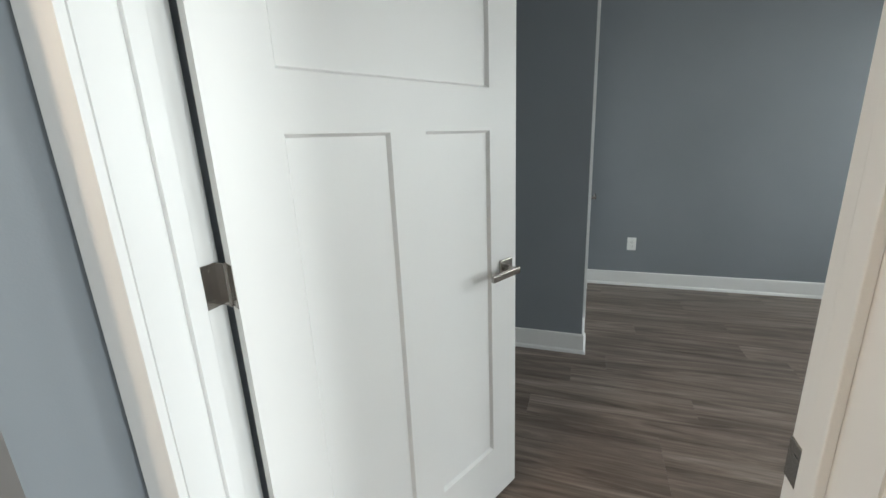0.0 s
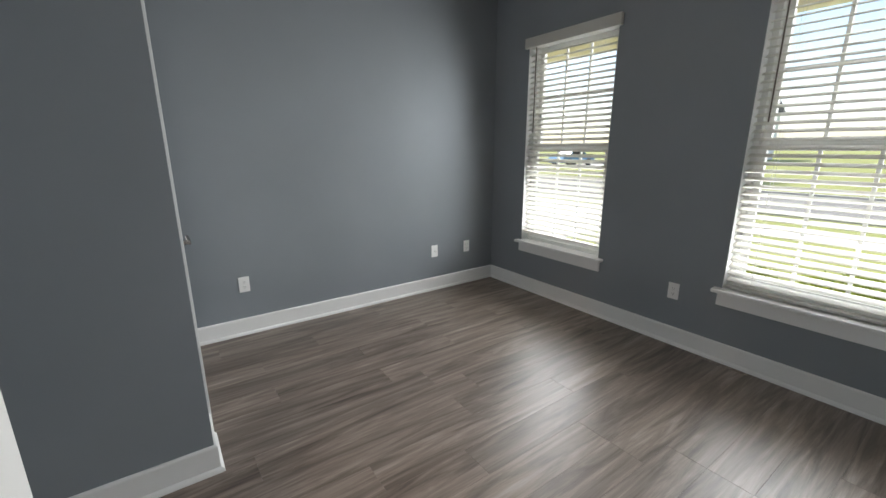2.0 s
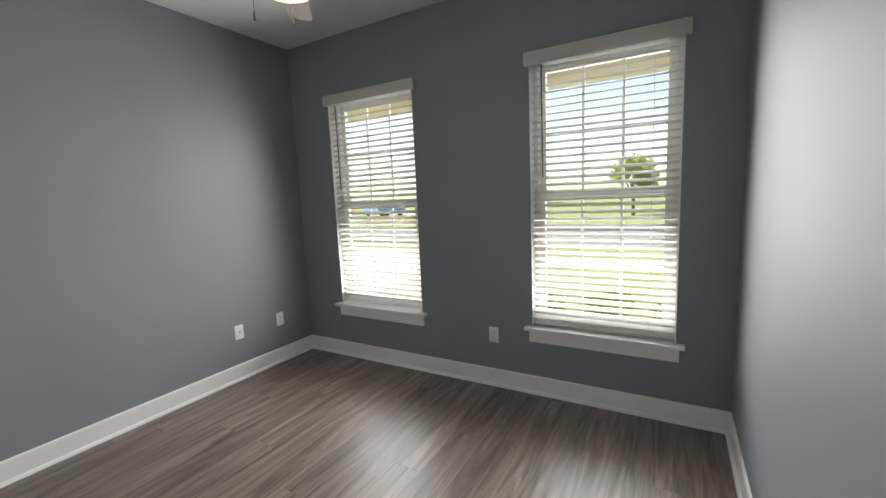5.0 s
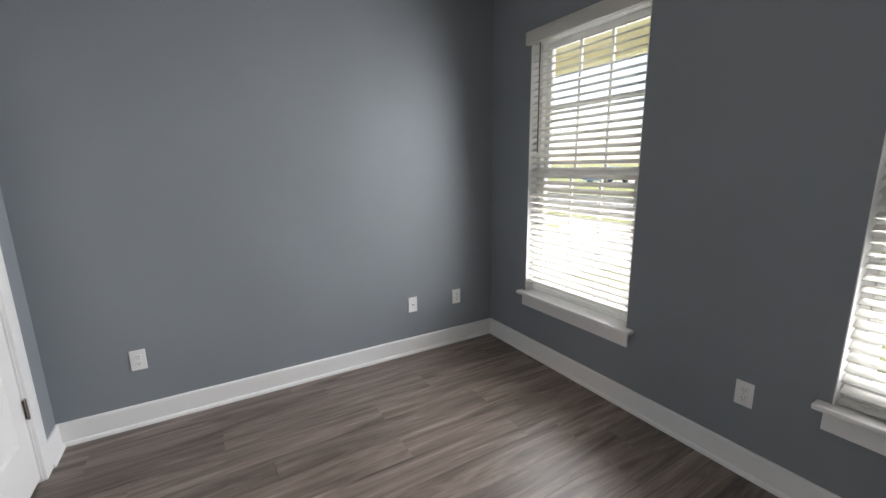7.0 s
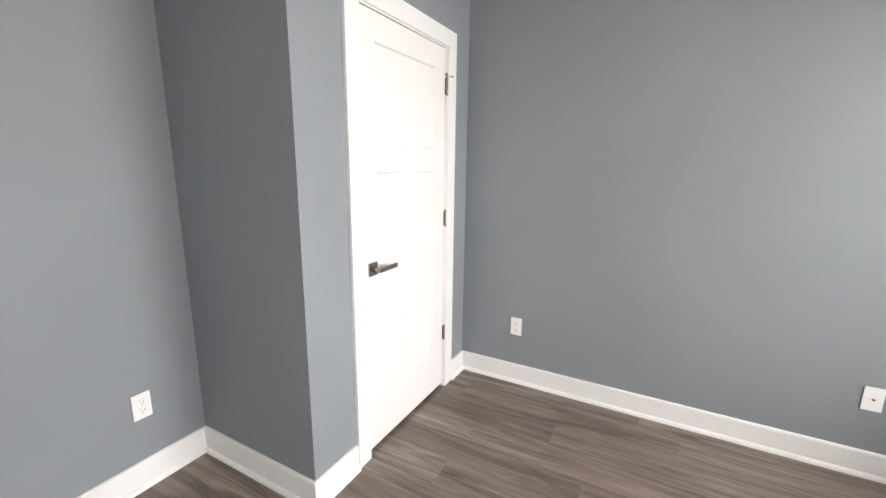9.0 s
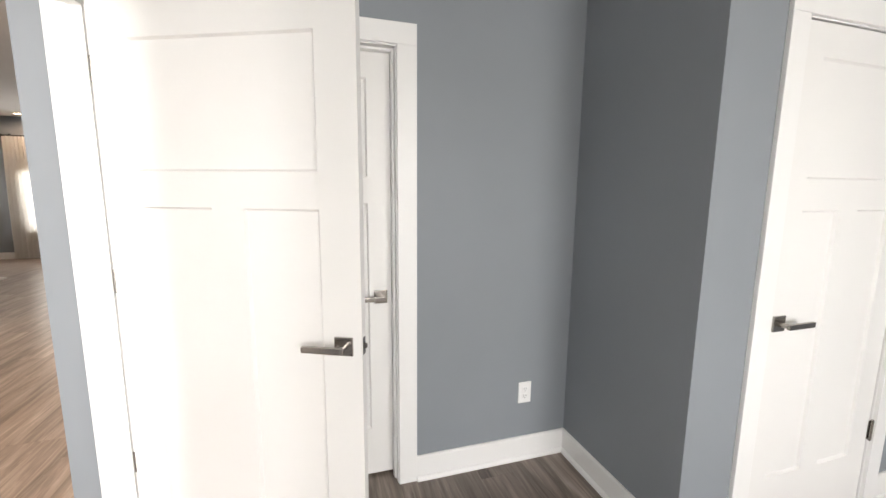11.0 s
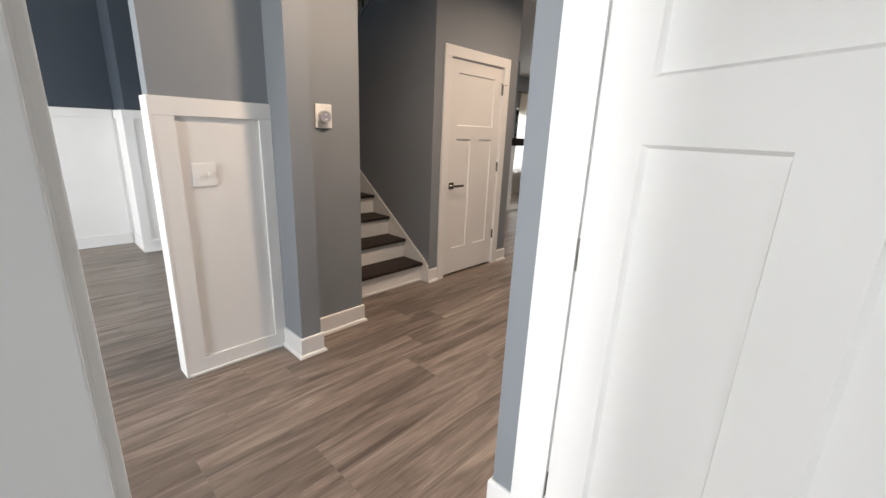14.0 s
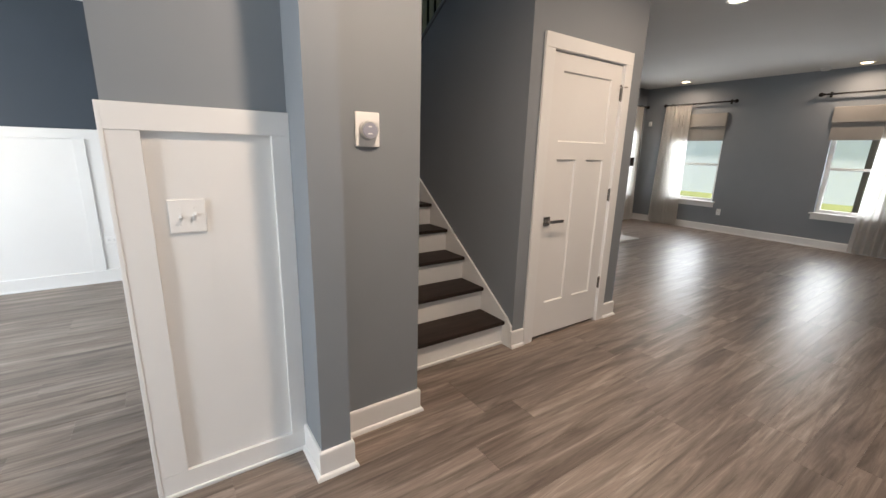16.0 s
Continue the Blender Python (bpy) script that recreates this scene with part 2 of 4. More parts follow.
def finish(bm, smooth=False):
    me = bpy.data.meshes.new("mesh")
    bmesh.ops.recalc_face_normals(bm, faces=bm.faces)
    bm.to_mesh(me)
    bm.free()
    if smooth:
        for p in me.polygons:
            p.use_smooth = True
        me.set_sharp_from_angle(angle=radians(40))
    return me


def part(name, bm, mat, parent, label="", smooth=False):
    """Links a bmesh as one mesh object under a thing or a part."""
    me = finish(bm, smooth)
    me.materials.append(mat)
    ob = new(name, me)
    if parent is not None:
        ob.parent = parent
    return tagged(ob, label) if label else ob


def boxes(name, mat, specs, parent=None, bevel=0.0, label=""):
    bm = bmesh.new()
    for s in specs:
        bm_box(bm, *s, bevel=bevel)
    return part(name, bm, mat, parent, label)


def structure(name, mat, specs, label, category, bevel=0.0):
    return tagged(boxes(name, mat, specs, None, bevel), label, category, "", "structure")


def thing(name, at, label, category, group=""):
    ob = new(name)
    ob.empty_display_size = .1
    ob.matrix_basis = at if isinstance(at, Matrix) else Matrix.Translation(at)
    return tagged(ob, label, category, group)


# ---- setting: walls, ceilings ----
CEIL_ROOM, CEIL_HALL = 2.79, 2.76
TOP = 2.95


def wall(name, label, specs, mat=WALL):
    return structure(name, mat, specs, label, "wall")


# walls that hold openings are made of butted pieces
wall("wall_entry", "grey painted wall with the bedroom doorway", [
    (-.797, -.140, 0, -.702, 0, TOP), (.290, -.140, 0, 2.86, 0, TOP), (-.702, -.140, 2.085, .290, 0, TOP)])
wall("wall_left", "grey painted wall with a recessed white door", [
    (-.88, -.303, 0, -.797, 0, TOP), (-.88, 0, 0, -.76, .25, TOP), (-.88, 1.05, 0, -.76, 1.98, TOP), (-.88, .25, 2.09, -.76, 1.05, TOP)])
wall("wall_closet_side", "grey painted side of the closet bump-out", [(-.88, 1.98, 0, 0, 2.10, TOP)])
wall("wall_closet", "grey painted closet wall around the closet door", [
    (-.12, 2.10, 0, 0, 2.32, TOP), (-.12, 3.11, 0, 0, 3.39, TOP), (-.12, 2.32, 2.088, 0, 3.11, TOP)])
wall("wall_far", "plain grey painted bedroom wall", [(-.88, 3.39, 0, 3.02, 3.51, TOP)])
W1, W2 = (2.078, 2.95), (.288, 1.164)
WZ = (.472, 2.285)
wall("wall_window", "grey painted outer wall with two tall windows", [
    (2.86, -.150, 0, 3.02, W2[0], TOP), (2.86, W2[1], 0, 3.02, W1[0], TOP), (2.86, W1[1], 0, 3.02, 3.39, TOP),
    *[(2.86, a, 0, 3.02, b, WZ[0]) for a, b in (W1, W2)], *[(2.86, a, WZ[1], 3.02, b, TOP) for a, b in (W1, W2)]])
wall("wall_front", "outer front wall of the hall and dining room", [
    (2.86, -5.60, 0, 3.02, -4.8, TOP), (2.86, -3.0, 0, 3.02, -1.45, TOP), (2.86, -.65, 0, 3.02, -.150, TOP),
    (2.86, -4.8, 0, 3.02, -3.0, .5), (2.86, -4.8, 2.4, 3.02, -3.0, TOP), (2.86, -1.45, 0, 3.02, -.65, .7), (2.86, -1.45, 2.45, 3.02, -.65, TOP)])
wall("wall_hall", "grey painted hall wall beside the doorway", [(-9.1, -.303, 0, -.88, -.183, TOP)])
wall("wall_closet_back", "plain wall behind the closets", [(-1.9, -.21, 0, -1.78, 3.51, TOP), (-1.78, 3.39, 0, -.88, 3.51, TOP)])
wall("wall_stub", "grey stub wall at the dining room opening", [(-.790, -2.14, 0, -.218, -2.03, TOP)])
wall("wall_post", "grey painted post beside the stub wall", [(-.92, -2.14, 0, -.790, -1.79, TOP)])
wall("wall_thermostat", "grey painted wall with the thermostat", [(-1.375, -2.09, 0, -.92, -1.98, TOP)])
wall("wall_stair_left", "grey painted wall along the stairs", [(-1.375, -6.3, 0, -1.255, -2.09, 5.2)])
wall("wall_under_stair", "grey painted wall around the under-stair door", [
    (-2.52, -2.365, 0, -2.45, -2.25, TOP), (-3.55, -2.365, 0, -3.32, -2.25, TOP), (-3.32, -2.365, 2.062, -2.52, -2.25, TOP)])
wall("wall_under_stair_end", "grey painted end of the stair block", [(-3.55, -5.45, 0, -3.43, -2.365, TOP)])
wall("wall_dining_side", "navy painted side wall of the dining room", [(-1.255, -5.48, 1.5, -.60, -4.94, TOP), (-1.255, -4.94, 1.5, -1.225, -2.14, TOP)], NAVY)
wall("wall_dining_far", "navy painted upper wall of the dining room", [(-1.255, -5.60, 1.5, 2.86, -5.48, TOP)], NAVY)
wall("wall_living_far", "grey painted living room wall with two windows", [
    (-9.25, -5.57, 0, -9.1, -4.80, TOP), (-9.25, -3.86, 0, -9.1, -2.34, TOP), (-9.25, -1.58, 0, -9.1, -.21, TOP),
    *[(-9.25, a, 0, -9.1, b, .56) for a, b in ((-4.80, -3.86), (-2.34, -1.58))], *[(-9.25, a, 2.06, -9.1, b, TOP) for a, b in ((-4.80, -3.86), (-2.34, -1.58))]])
wall("wall_living_side", "grey painted living room wall with a window", [
    (-9.1, -5.57, 0, -8.8, -5.45, TOP), (-7.95, -5.57, 0, -3.43, -5.45, TOP), (-8.8, -5.57, 0, -7.95, -5.45, .56), (-8.8, -5.57, 2.06, -7.95, -5.45, TOP)])
wall("wall_stair_back", "plain wall closing the stairwell", [(-2.45, -6.42, 0, -1.255, -6.3, 5.2)])

# sloped wall on the open side of the stairs: its top follows the upper flight
bm = bmesh.new()
for xa in (-2.45, -2.335):
    pts = [(xa, -2.25, 0), (xa, -6.3, 0), (xa, -6.3, .60), (xa, -2.25, 3.13)]
    bm.faces.new([bm.verts.new(p) for p in pts])
bm.verts.ensure_lookup_table()
for i in range(4):
    j = (i + 1) % 4
    bm.faces.new([bm.verts[i], bm.verts[j], bm.verts[4 + j], bm.verts[4 + i]])
tagged(part("wall_stair_right", bm, WALL, None), "grey stair wall with a sloping top edge", "wall", "", "structure")

# out of view: closes the closets so no sun leaks under the doors
structure("ceiling", CEIL, [(-1.9, -.183, CEIL_ROOM, -.88, 3.51, TOP + .1)], "unseen closet ceiling added to keep sunlight out", "ceiling")
structure("ceiling", CEIL, [(-.88, 0, CEIL_ROOM, 3.02, 3.51, TOP + .1)], "white painted bedroom ceiling", "ceiling")
structure("ceiling", CEIL, [(-9.25, -2.14, CEIL_HALL, 3.02, -.140, TOP + .1), (-9.25, -5.57, CEIL_HALL, -2.45, -2.14, TOP + .1), (-1.255, -5.60, CEIL_HALL, 3.02, -2.14, TOP + .1)],
          "white painted ceiling of the hall and living room", "ceiling")
structure("ceiling", CEIL, [(-2.45, -6.42, 5.2, -1.255, -2.14, 5.3), (-4.0, -6.42, 5.2, -2.45, -2.14, 5.3)], "white ceiling over the stairwell", "ceiling")
wall("wall_upper", "plain upper walls of the stairwell", [(-4.0, -2.14, TOP + .1, -1.255, -2.02, 5.2), (-4.0, -6.42, TOP + .1, -3.9, -5.0, 5.2), (-4.0, -3.4, TOP + .1, -3.9, -2.14, 5.2), (-4.0, -5.0, TOP + .1, -3.9, -3.4, 3.5), (-4.0, -5.0, 4.9, -3.9, -3.4, 5.2), (-3.9, -6.42, TOP + .1, -2.45, -6.3, 5.2)])

# ---- baseboards with shoe moulding ----
def baseboard(points, h=.130):
    """Boards along wall faces from point to point, mitred at the corners, with the room on the left-hand side of the way."""
    pts = [Vector((x, y, 0)) for x, y in points]
    ways = [(b - a).normalized() for a, b in zip(pts, pts[1:])]
    prof = [(0, 0), (.028, 0), (.027, .009), (.024, .016), (.018, .021), (.0135, .022), (.0135, h - .011), (.0115, h - .004), (.007, h), (0, h)]
    for k, d in enumerate(ways):
        n = Vector((-d.y, d.x, 0))
        # a left turn is an inner corner, where the board is cut back; at a right turn it runs past
        back0 = (1 if ways[k - 1].cross(d).z > 0 else -1) if k else 0
        back1 = (1 if d.cross(ways[k + 1]).z > 0 else -1) if k + 1 < len(ways) else 0
        bm = bmesh.new()
        ends = [[bm.verts.new(p + n * u + d * (u * way) + Vector((0, 0, v))) for u, v in prof] for p, way in ((pts[k], back0), (pts[k + 1], -back1))]
        for i in range(len(prof)):
            j = (i + 1) % len(prof)
            bm.faces.new([ends[0][i], ends[0][j], ends[1][j], ends[1][i]])
        bm.faces.new(ends[0])
        bm.faces.new(ends[1][::-1])
        tagged(part("baseboard", bm, TRIM, None), "white painted baseboard with shoe moulding", "baseboard", "", "structure")


for run in ([(.359, 0), (2.86, 0), (2.86, 3.39), (0, 3.39), (0, 3.191)],
            [(0, 2.240), (0, 1.98), (-.76, 1.98), (-.76, 1.124)],
            [(-.797, -.159), (-.797, -.303), (-9.1, -.303), (-9.1, -5.45), (-6.76, -5.45)],
            [(-1.375, -2.085), (-1.375, -1.98), (-.92, -1.98), (-.92, -1.79), (-.790, -1.79), (-.790, -2.006)],
            [(-2.441, -2.25), (-2.318, -2.25)],
            [(-3.55, -5.45), (-3.55, -2.25), (-3.400, -2.25)],
            [(2.86, -2.2), (2.86, -.140), (.359, -.140)]):
    baseboard(run)


# ---- doors ----
def panel_door(kind, at, w, h, z_top, z_mid, z_low, handle_z, label, handle_both=False, stile=.115, mid=.115, recess=.011):
    """A three-panel door: wide upper panel over two tall ones. Local x from the hinge, y through the thickness
    (0 is the face seen), z up."""
    T = .035
    door = thing(kind, at, label, "door")
    door["kind"] = "structure"
    z0, mp = .022, w / 2
    upper = (stile, w - stile, z_mid + .06, z_top)
    lows = [(stile, mp - mid / 2, z_low, z_mid - .06), (mp + mid / 2, w - stile, z_low, z_mid - .06)]
    bm = bmesh.new()
    # stiles and rails
    for x0, x1, za, zb in [(0, stile, z0, h), (w - stile, w, z0, h), (stile, w - stile, z0, z_low), (stile, w - stile, z_mid - .06, z_mid + .06),
                           (stile, w - stile, z_top, h), (mp - mid / 2, mp + mid / 2, z_low, z_mid - .06)]:
        bm_box(bm, x0, 0, za, x1, T, zb)
    bmesh.ops.remove_doubles(bm, verts=bm.verts, dist=.0002)
    part("frame", bm, DOOR, door)
    for x0, x1, za, zb in (upper, *lows):
        bm = bmesh.new()
        for side in (0, 1):
            y_out, y_in = (0.0005, recess) if side == 0 else (T - .0005, T - recess)
            o = [bm.verts.new((x, y_out, z)) for x, z in ((x0, za), (x1, za), (x1, zb), (x0, zb))]
            i = [bm.verts.new((x, y_in, z)) for x, z in ((x0 + .007, za + .007), (x1 - .007, za + .007), (x1 - .007, zb - .007), (x0 + .007, zb - .007))]
            for k in range(4):
                bm.faces.new([o[k], o[(k + 1) % 4], i[(k + 1) % 4], i[k]])
            bm.faces.new(i)
        part("panel", bm, DOOR, door)
    for side in ((0, 1) if handle_both else (0,)):
        lever_handle(door, w - .062, handle_z, T if side else 0, 1 if side else -1)
    bm = bmesh.new()
    bm_box(bm, w - .0005, .006, handle_z - .03, w + .0015, .029, handle_z + .03, .0005)
    bm_box(bm, w, .012, handle_z - .008, w + .011, .023, handle_z + .008, .002)
    part("latch", bm, NICKEL, door, "satin nickel latch plate and bolt")
    return door


def lever_handle(door, x, z, y, s):
    bm = bmesh.new()
    bm_box(bm, x - .032, y, z - .032, x + .032, y + s * .009, z + .032, .003)
    rose = part("rose", bm, NICKEL, door, "square satin nickel rose")
    bm = bmesh.new()
    bm_tube(bm, (x, y + s * .009, z), (x, y + s * .05, z), .011, .010)
    part("neck", bm, NICKEL, rose, "", True)
    bm = bmesh.new()
    bm_box(bm, x - .128, y + s * .042, z - .011, x + .013, y + s * .056, z + .011, .003)
    part("lever", bm, NICKEL, rose, "flat satin nickel lever")


def hinges(door, x, y, heights, leaf_dir=1, stop_top=False, toward=-1):
    """Butt hinges: a barrel with leaves; the top one may carry a hinge-pin stop."""
    for k, z in enumerate(heights):
        bm = bmesh.new()
        bm_box(bm, x - .004, y - .002 * toward, z - .045, x + .009 * leaf_dir, y + .001 * toward, z + .045, .0008)
        hg = part("hinge", bm, NICKEL, door, "satin nickel butt hinge")
        bm = bmesh.new()
        bm_tube(bm, (x - .003, y + .006 * toward, z - .045), (x - .003, y + .006 * toward, z + .045), .0065)
        for q in (-.047, .047):
            bmesh.ops.create_uvsphere(bm, u_segments=10, v_segments=6, radius=.0065, matrix=Matrix.Translation((x - .003, y + .006 * toward, z + q)))
        part("barrel", bm, NICKEL, hg, "", True)
        if stop_top and k == 0:
            bm = bmesh.new()
            bm_tube(bm, (x - .003, y + .006 * toward, z + .052), (x + .045, y + .032 * toward, z + .052), .004)
            bm_tube(bm, (x - .003, y + .006 * toward, z + .052), (x - .035, y + .03 * toward, z + .052), .004)
            bm_tube(bm, (x + .045, y + .032 * toward, z + .052), (x + .047, y + .022 * toward, z + .052), .009)
            part("door_stop", bm, NICKEL, hg, "hinge-pin door stop", True)


def casing(axis, face, out, a0, a1, top, w=.089, t=.018, name="door_casing", feet=True):
    """Flat casing round an opening a0..a1 in the wall face at axis=face; out: +1/-1 the side it stands proud on."""
    d = thing("trim", (0, 0, 0), "flat white painted door casing", "door casing")
    d["kind"] = "structure"
    lo, hi = sorted((face, face + out * t))

    def piece(nm, p0, p1, za, zb):
        bm = bmesh.new()
        if axis == "x":
            bm_box(bm, lo, p0, za, hi, p1, zb, .002)
        else:
            bm_box(bm, p0, lo, za, p1, hi, zb, .002)
        part(nm, bm, TRIM, d)
    piece("side_casing", a0 - w, a0, 0, top)
    piece("side_casing", a1, a1 + w, 0, top)
    piece("head_casing", a0 - w, a1 + w, top + .0005, top + w)
    return d


def jamb(axis, lo, hi, a0, a1, top, stop_lo, stop_hi, t=.02):
    """Lining boards of an opening with their stops. lo..hi: through the wall; a0..a1: clear opening."""
    d = thing("trim", (0, 0, 0), "white painted door jamb with stop moulding", "door jamb")
    d["kind"] = "structure"
    for nm, p0, p1, za, zb in (("side_jamb", a0 - t, a0, 0, top), ("side_jamb", a1, a1 + t, 0, top), ("head_jamb", a0 - t, a1 + t, top + .0005, top + t)):
        bm = bmesh.new()
        bm_box(bm, *((lo, p0, za, hi, p1, zb) if axis == "x" else (p0, lo, za, p1, hi, zb)))
        part(nm, bm, TRIM, d)
    for nm, p0, p1, za, zb in (("stop", a0, a0 + .011, 0, top), ("stop", a1 - .011, a1, 0, top), ("stop", a0 + .011, a1 - .011, top - .011, top)):
        bm = bmesh.new()
        bm_box(bm, *((stop_lo, p0, za, stop_hi, p1, zb) if axis == "x" else (p0, stop_lo, za, p1, stop_hi, zb)), bevel=.002)
        part(nm, bm, TRIM, d)
    return d


# entry door, standing open into the bedroom
ENTRY = Matrix.Translation((-.658, .004, 0)) @ Matrix.Rotation(radians(64.4), 4, 'Z') @ Matrix.Translation((.003, -.035, 0))
d1 = panel_door("door_1", ENTRY, .910, 2.062, 1.94, 1.457, .25, .945, "white three-panel door standing open into the bedroom", True, .135, .115)
jamb("y", -.143, .003, -.682, .266, 2.066, -.075, -.037)
casing("y", 0, 1, -.687, .269, 2.071)
casing("y", -.140, -1, -.687, .269, 2.071)
for k, z in enumerate((1.86, 1.118, .39)):
    bm = bmesh.new()
    bm_box(bm, -.6822, -.040, z - .044, -.6795, .003, z + .044, .001)
    bm_box(bm, -.681, .002, z - .044, -.657, .005, z + .044, .0008)
    for q in (-.03, 0, .03):
        bm_tube(bm, (-.6797, -.02 + .008 * (1 if q else -1), z + q), (-.6786, -.02 + .008 * (1 if q else -1), z + q), .004, .003, 10)
    hg = part("hinge", bm, NICKEL, d1, "satin nickel butt hinge")
    hg.matrix_parent_inverse = ENTRY.inverted()
    bm = bmesh.new()
    bm_tube(bm, (-.657, .006, z - .045), (-.657, .006, z + .045), .0065)
    brl = part("barrel", bm, NICKEL, hg, "", True)
    bm = bmesh.new()
    bm_box(bm, -.0005, .002, z - .044, .0012, .032, z + .044, .0004, ENTRY @ Matrix.Translation((-.001, 0, 0)))
    part("leaf", bm, NICKEL, hg)
bm = bmesh.new()
bm_box(bm, .2635, -.036, .922, .2665, .010, .980, .0012)
bm_box(bm, .2625, -.026, .938, .2638, -.006, .964, .0005)
tagged(part("strike_plate", bm, NICKEL, None), "dark satin strike plate on the door jamb", "strike plate")

# closet door on the bump-out, closed (hinges by the far wall)
CLOSET = Matrix(((0, -1, 0, -.004), (-1, 0, 0, 3.093), (0, 0, 1, 0), (0, 0, 0, 1)))
d2 = panel_door("door_2", CLOSET, .756, 2.066, 1.95, 1.457, .27, .955, "closed white three-panel closet door with a nickel lever")
jamb("x", -.123, .003, 2.335, 3.096, 2.070, -.08, -.042)
casing("x", 0, 1, 2.330, 3.101, 2.075)
hinges(d2, -.001, -.004, (1.87, 1.118, .38), 1, True)

# recessed door in the left wall, closed, opening the other way
LEFT = Matrix(((0, -1, 0, -.835), (1, 0, 0, .27), (0, 0, 1, 0), (0, 0, 0, 1)))
d3 = panel_door("door_3", LEFT, .757, 2.066, 1.95, 1.457, .27, .95, "closed white three-panel door recessed in its frame")
jamb("x", -.885, -.757, .268, 1.029, 2.070, -.832, -.795)
casing("x", -.76, 1, .263, 1.034, 2.075)
bm = bmesh.new()
bm_box(bm, -.8325, 1.0175, 0, -.829, 1.0287, 2.07)
tagged(part("weatherstrip", bm, RUBBER, None), "grey weatherstrip along the door stop", "weatherstrip", "", "structure")

# door under the stairs, closed
UNDER = Matrix(((1, 0, 0, -3.302), (0, -1, 0, -2.254), (0, 0, 1, 0), (0, 0, 0, 1)))
d4 = panel_door("door_4", UNDER, .763, 2.04, 1.93, 1.413, .285, .917, "closed white three-panel door under the stairs")
jamb("y", -2.368, -2.247, -3.305, -2.536, 2.044, -2.33, -2.292)
casing("y", -2.25, 1, -3.31, -2.531, 2.049)
hinges(d4, -.001, -.004, (1.84, 1.08, .345), 1, True)


# ---- windows and blinds of the bedroom ----
def sash(parent, x, y0, y1, z0, z1, rows, cols, mun=.018):
    bm = bmesh.new()
    s = .042
    for b in ((y0, z0, y0 + s, z1), (y1 - s, z0, y1, z1), (y0 + s, z0, y1 - s, z0 + s), (y0 + s, z1 - s, y1 - s, z1)):
        bm_box(bm, x - .016, b[0], b[1], x + .016, b[2], b[3], .003)
    fr = part("sash", bm, VINYL, parent, "white vinyl sash")
    gy0, gy1, gz0, gz1 = y0 + s, y1 - s, z0 + s, z1 - s
    for c in range(1, cols):
        yy = gy0 + (gy1 - gy0) * c / cols
        bm = bmesh.new()
        bm_box(bm, x - .008, yy - mun / 2, gz0, x + .008, yy + mun / 2, gz1, .002)
        part("muntin", bm, VINYL, fr)
    for r in range(1, rows):
        zz = gz0 + (gz1 - gz0) * r / rows
        for c in range(cols):
            ya = gy0 + (gy1 - gy0) * c / cols + (mun / 2 if c else 0)
            yb = gy0 + (gy1 - gy0) * (c + 1) / cols - (mun / 2 if c < cols - 1 else 0)
            bm = bmesh.new()
            bm_box(bm, x - .007, ya, zz - mun / 2, x + .007, yb, zz + mun / 2, .002)
            part("muntin", bm, VINYL, fr)
    bm = bmesh.new()
    bm_box(bm, x - .002, gy0, gz0, x + .002, gy1, gz1)
    g = part("pane", bm, GLASS, fr, "clear window glass")
    g.visible_shadow = False


def bedroom_window(name, y0, y1, label):
    z0, z1 = .497, WZ[1]
    win = thing(name, (0, 0, 0), label, "window")
    win["kind"] = "structure"
    bm = bmesh.new()
    for b in ((y0, z0, y0 + .035, z1), (y1 - .035, z0, y1, z1), (y0 + .035, z0, y1 - .035, z0 + .035), (y0 + .035, z1 - .035, y1 - .035, z1)):
        bm_box(bm, 2.935, b[0], b[1], 3.015, b[2], b[3], .003)
    part("window_frame", bm, VINYL, win, "white vinyl window frame")
    sash(win, 2.990, y0 + .036, y1 - .036, 1.375, z1 - .036, 2, 3)
    sash(win, 2.955, y0 + .036, y1 - .036, z0 + .036, 1.405, 2, 3)
    bm = bmesh.new()
    bm_box(bm, 2.805, y0 - .047, .472, 2.94, y1 + .047, .4965, .006)
    part("window_sill", bm, TRIM, win, "white painted window stool")
    bm = bmesh.new()
    bm_box(bm, 2.842, y0 - .018, .385, 2.862, y1 + .018, .4715, .003)
    part("apron", bm, TRIM, win, "white painted apron under the sill")
    for ya, yb in ((y0, y0 + .004), (y1 - .004, y1)):
        bm = bmesh.new()
        bm_box(bm, 2.858, ya, .497, 2.936, yb, z1)
        part("reveal", bm, TRIM, win)
    bm = bmesh.new()
    bm_box(bm, 2.858, y0 + .004, z1 - .004, 2.936, y1 - .004, z1)
    part("reveal", bm, TRIM, win)


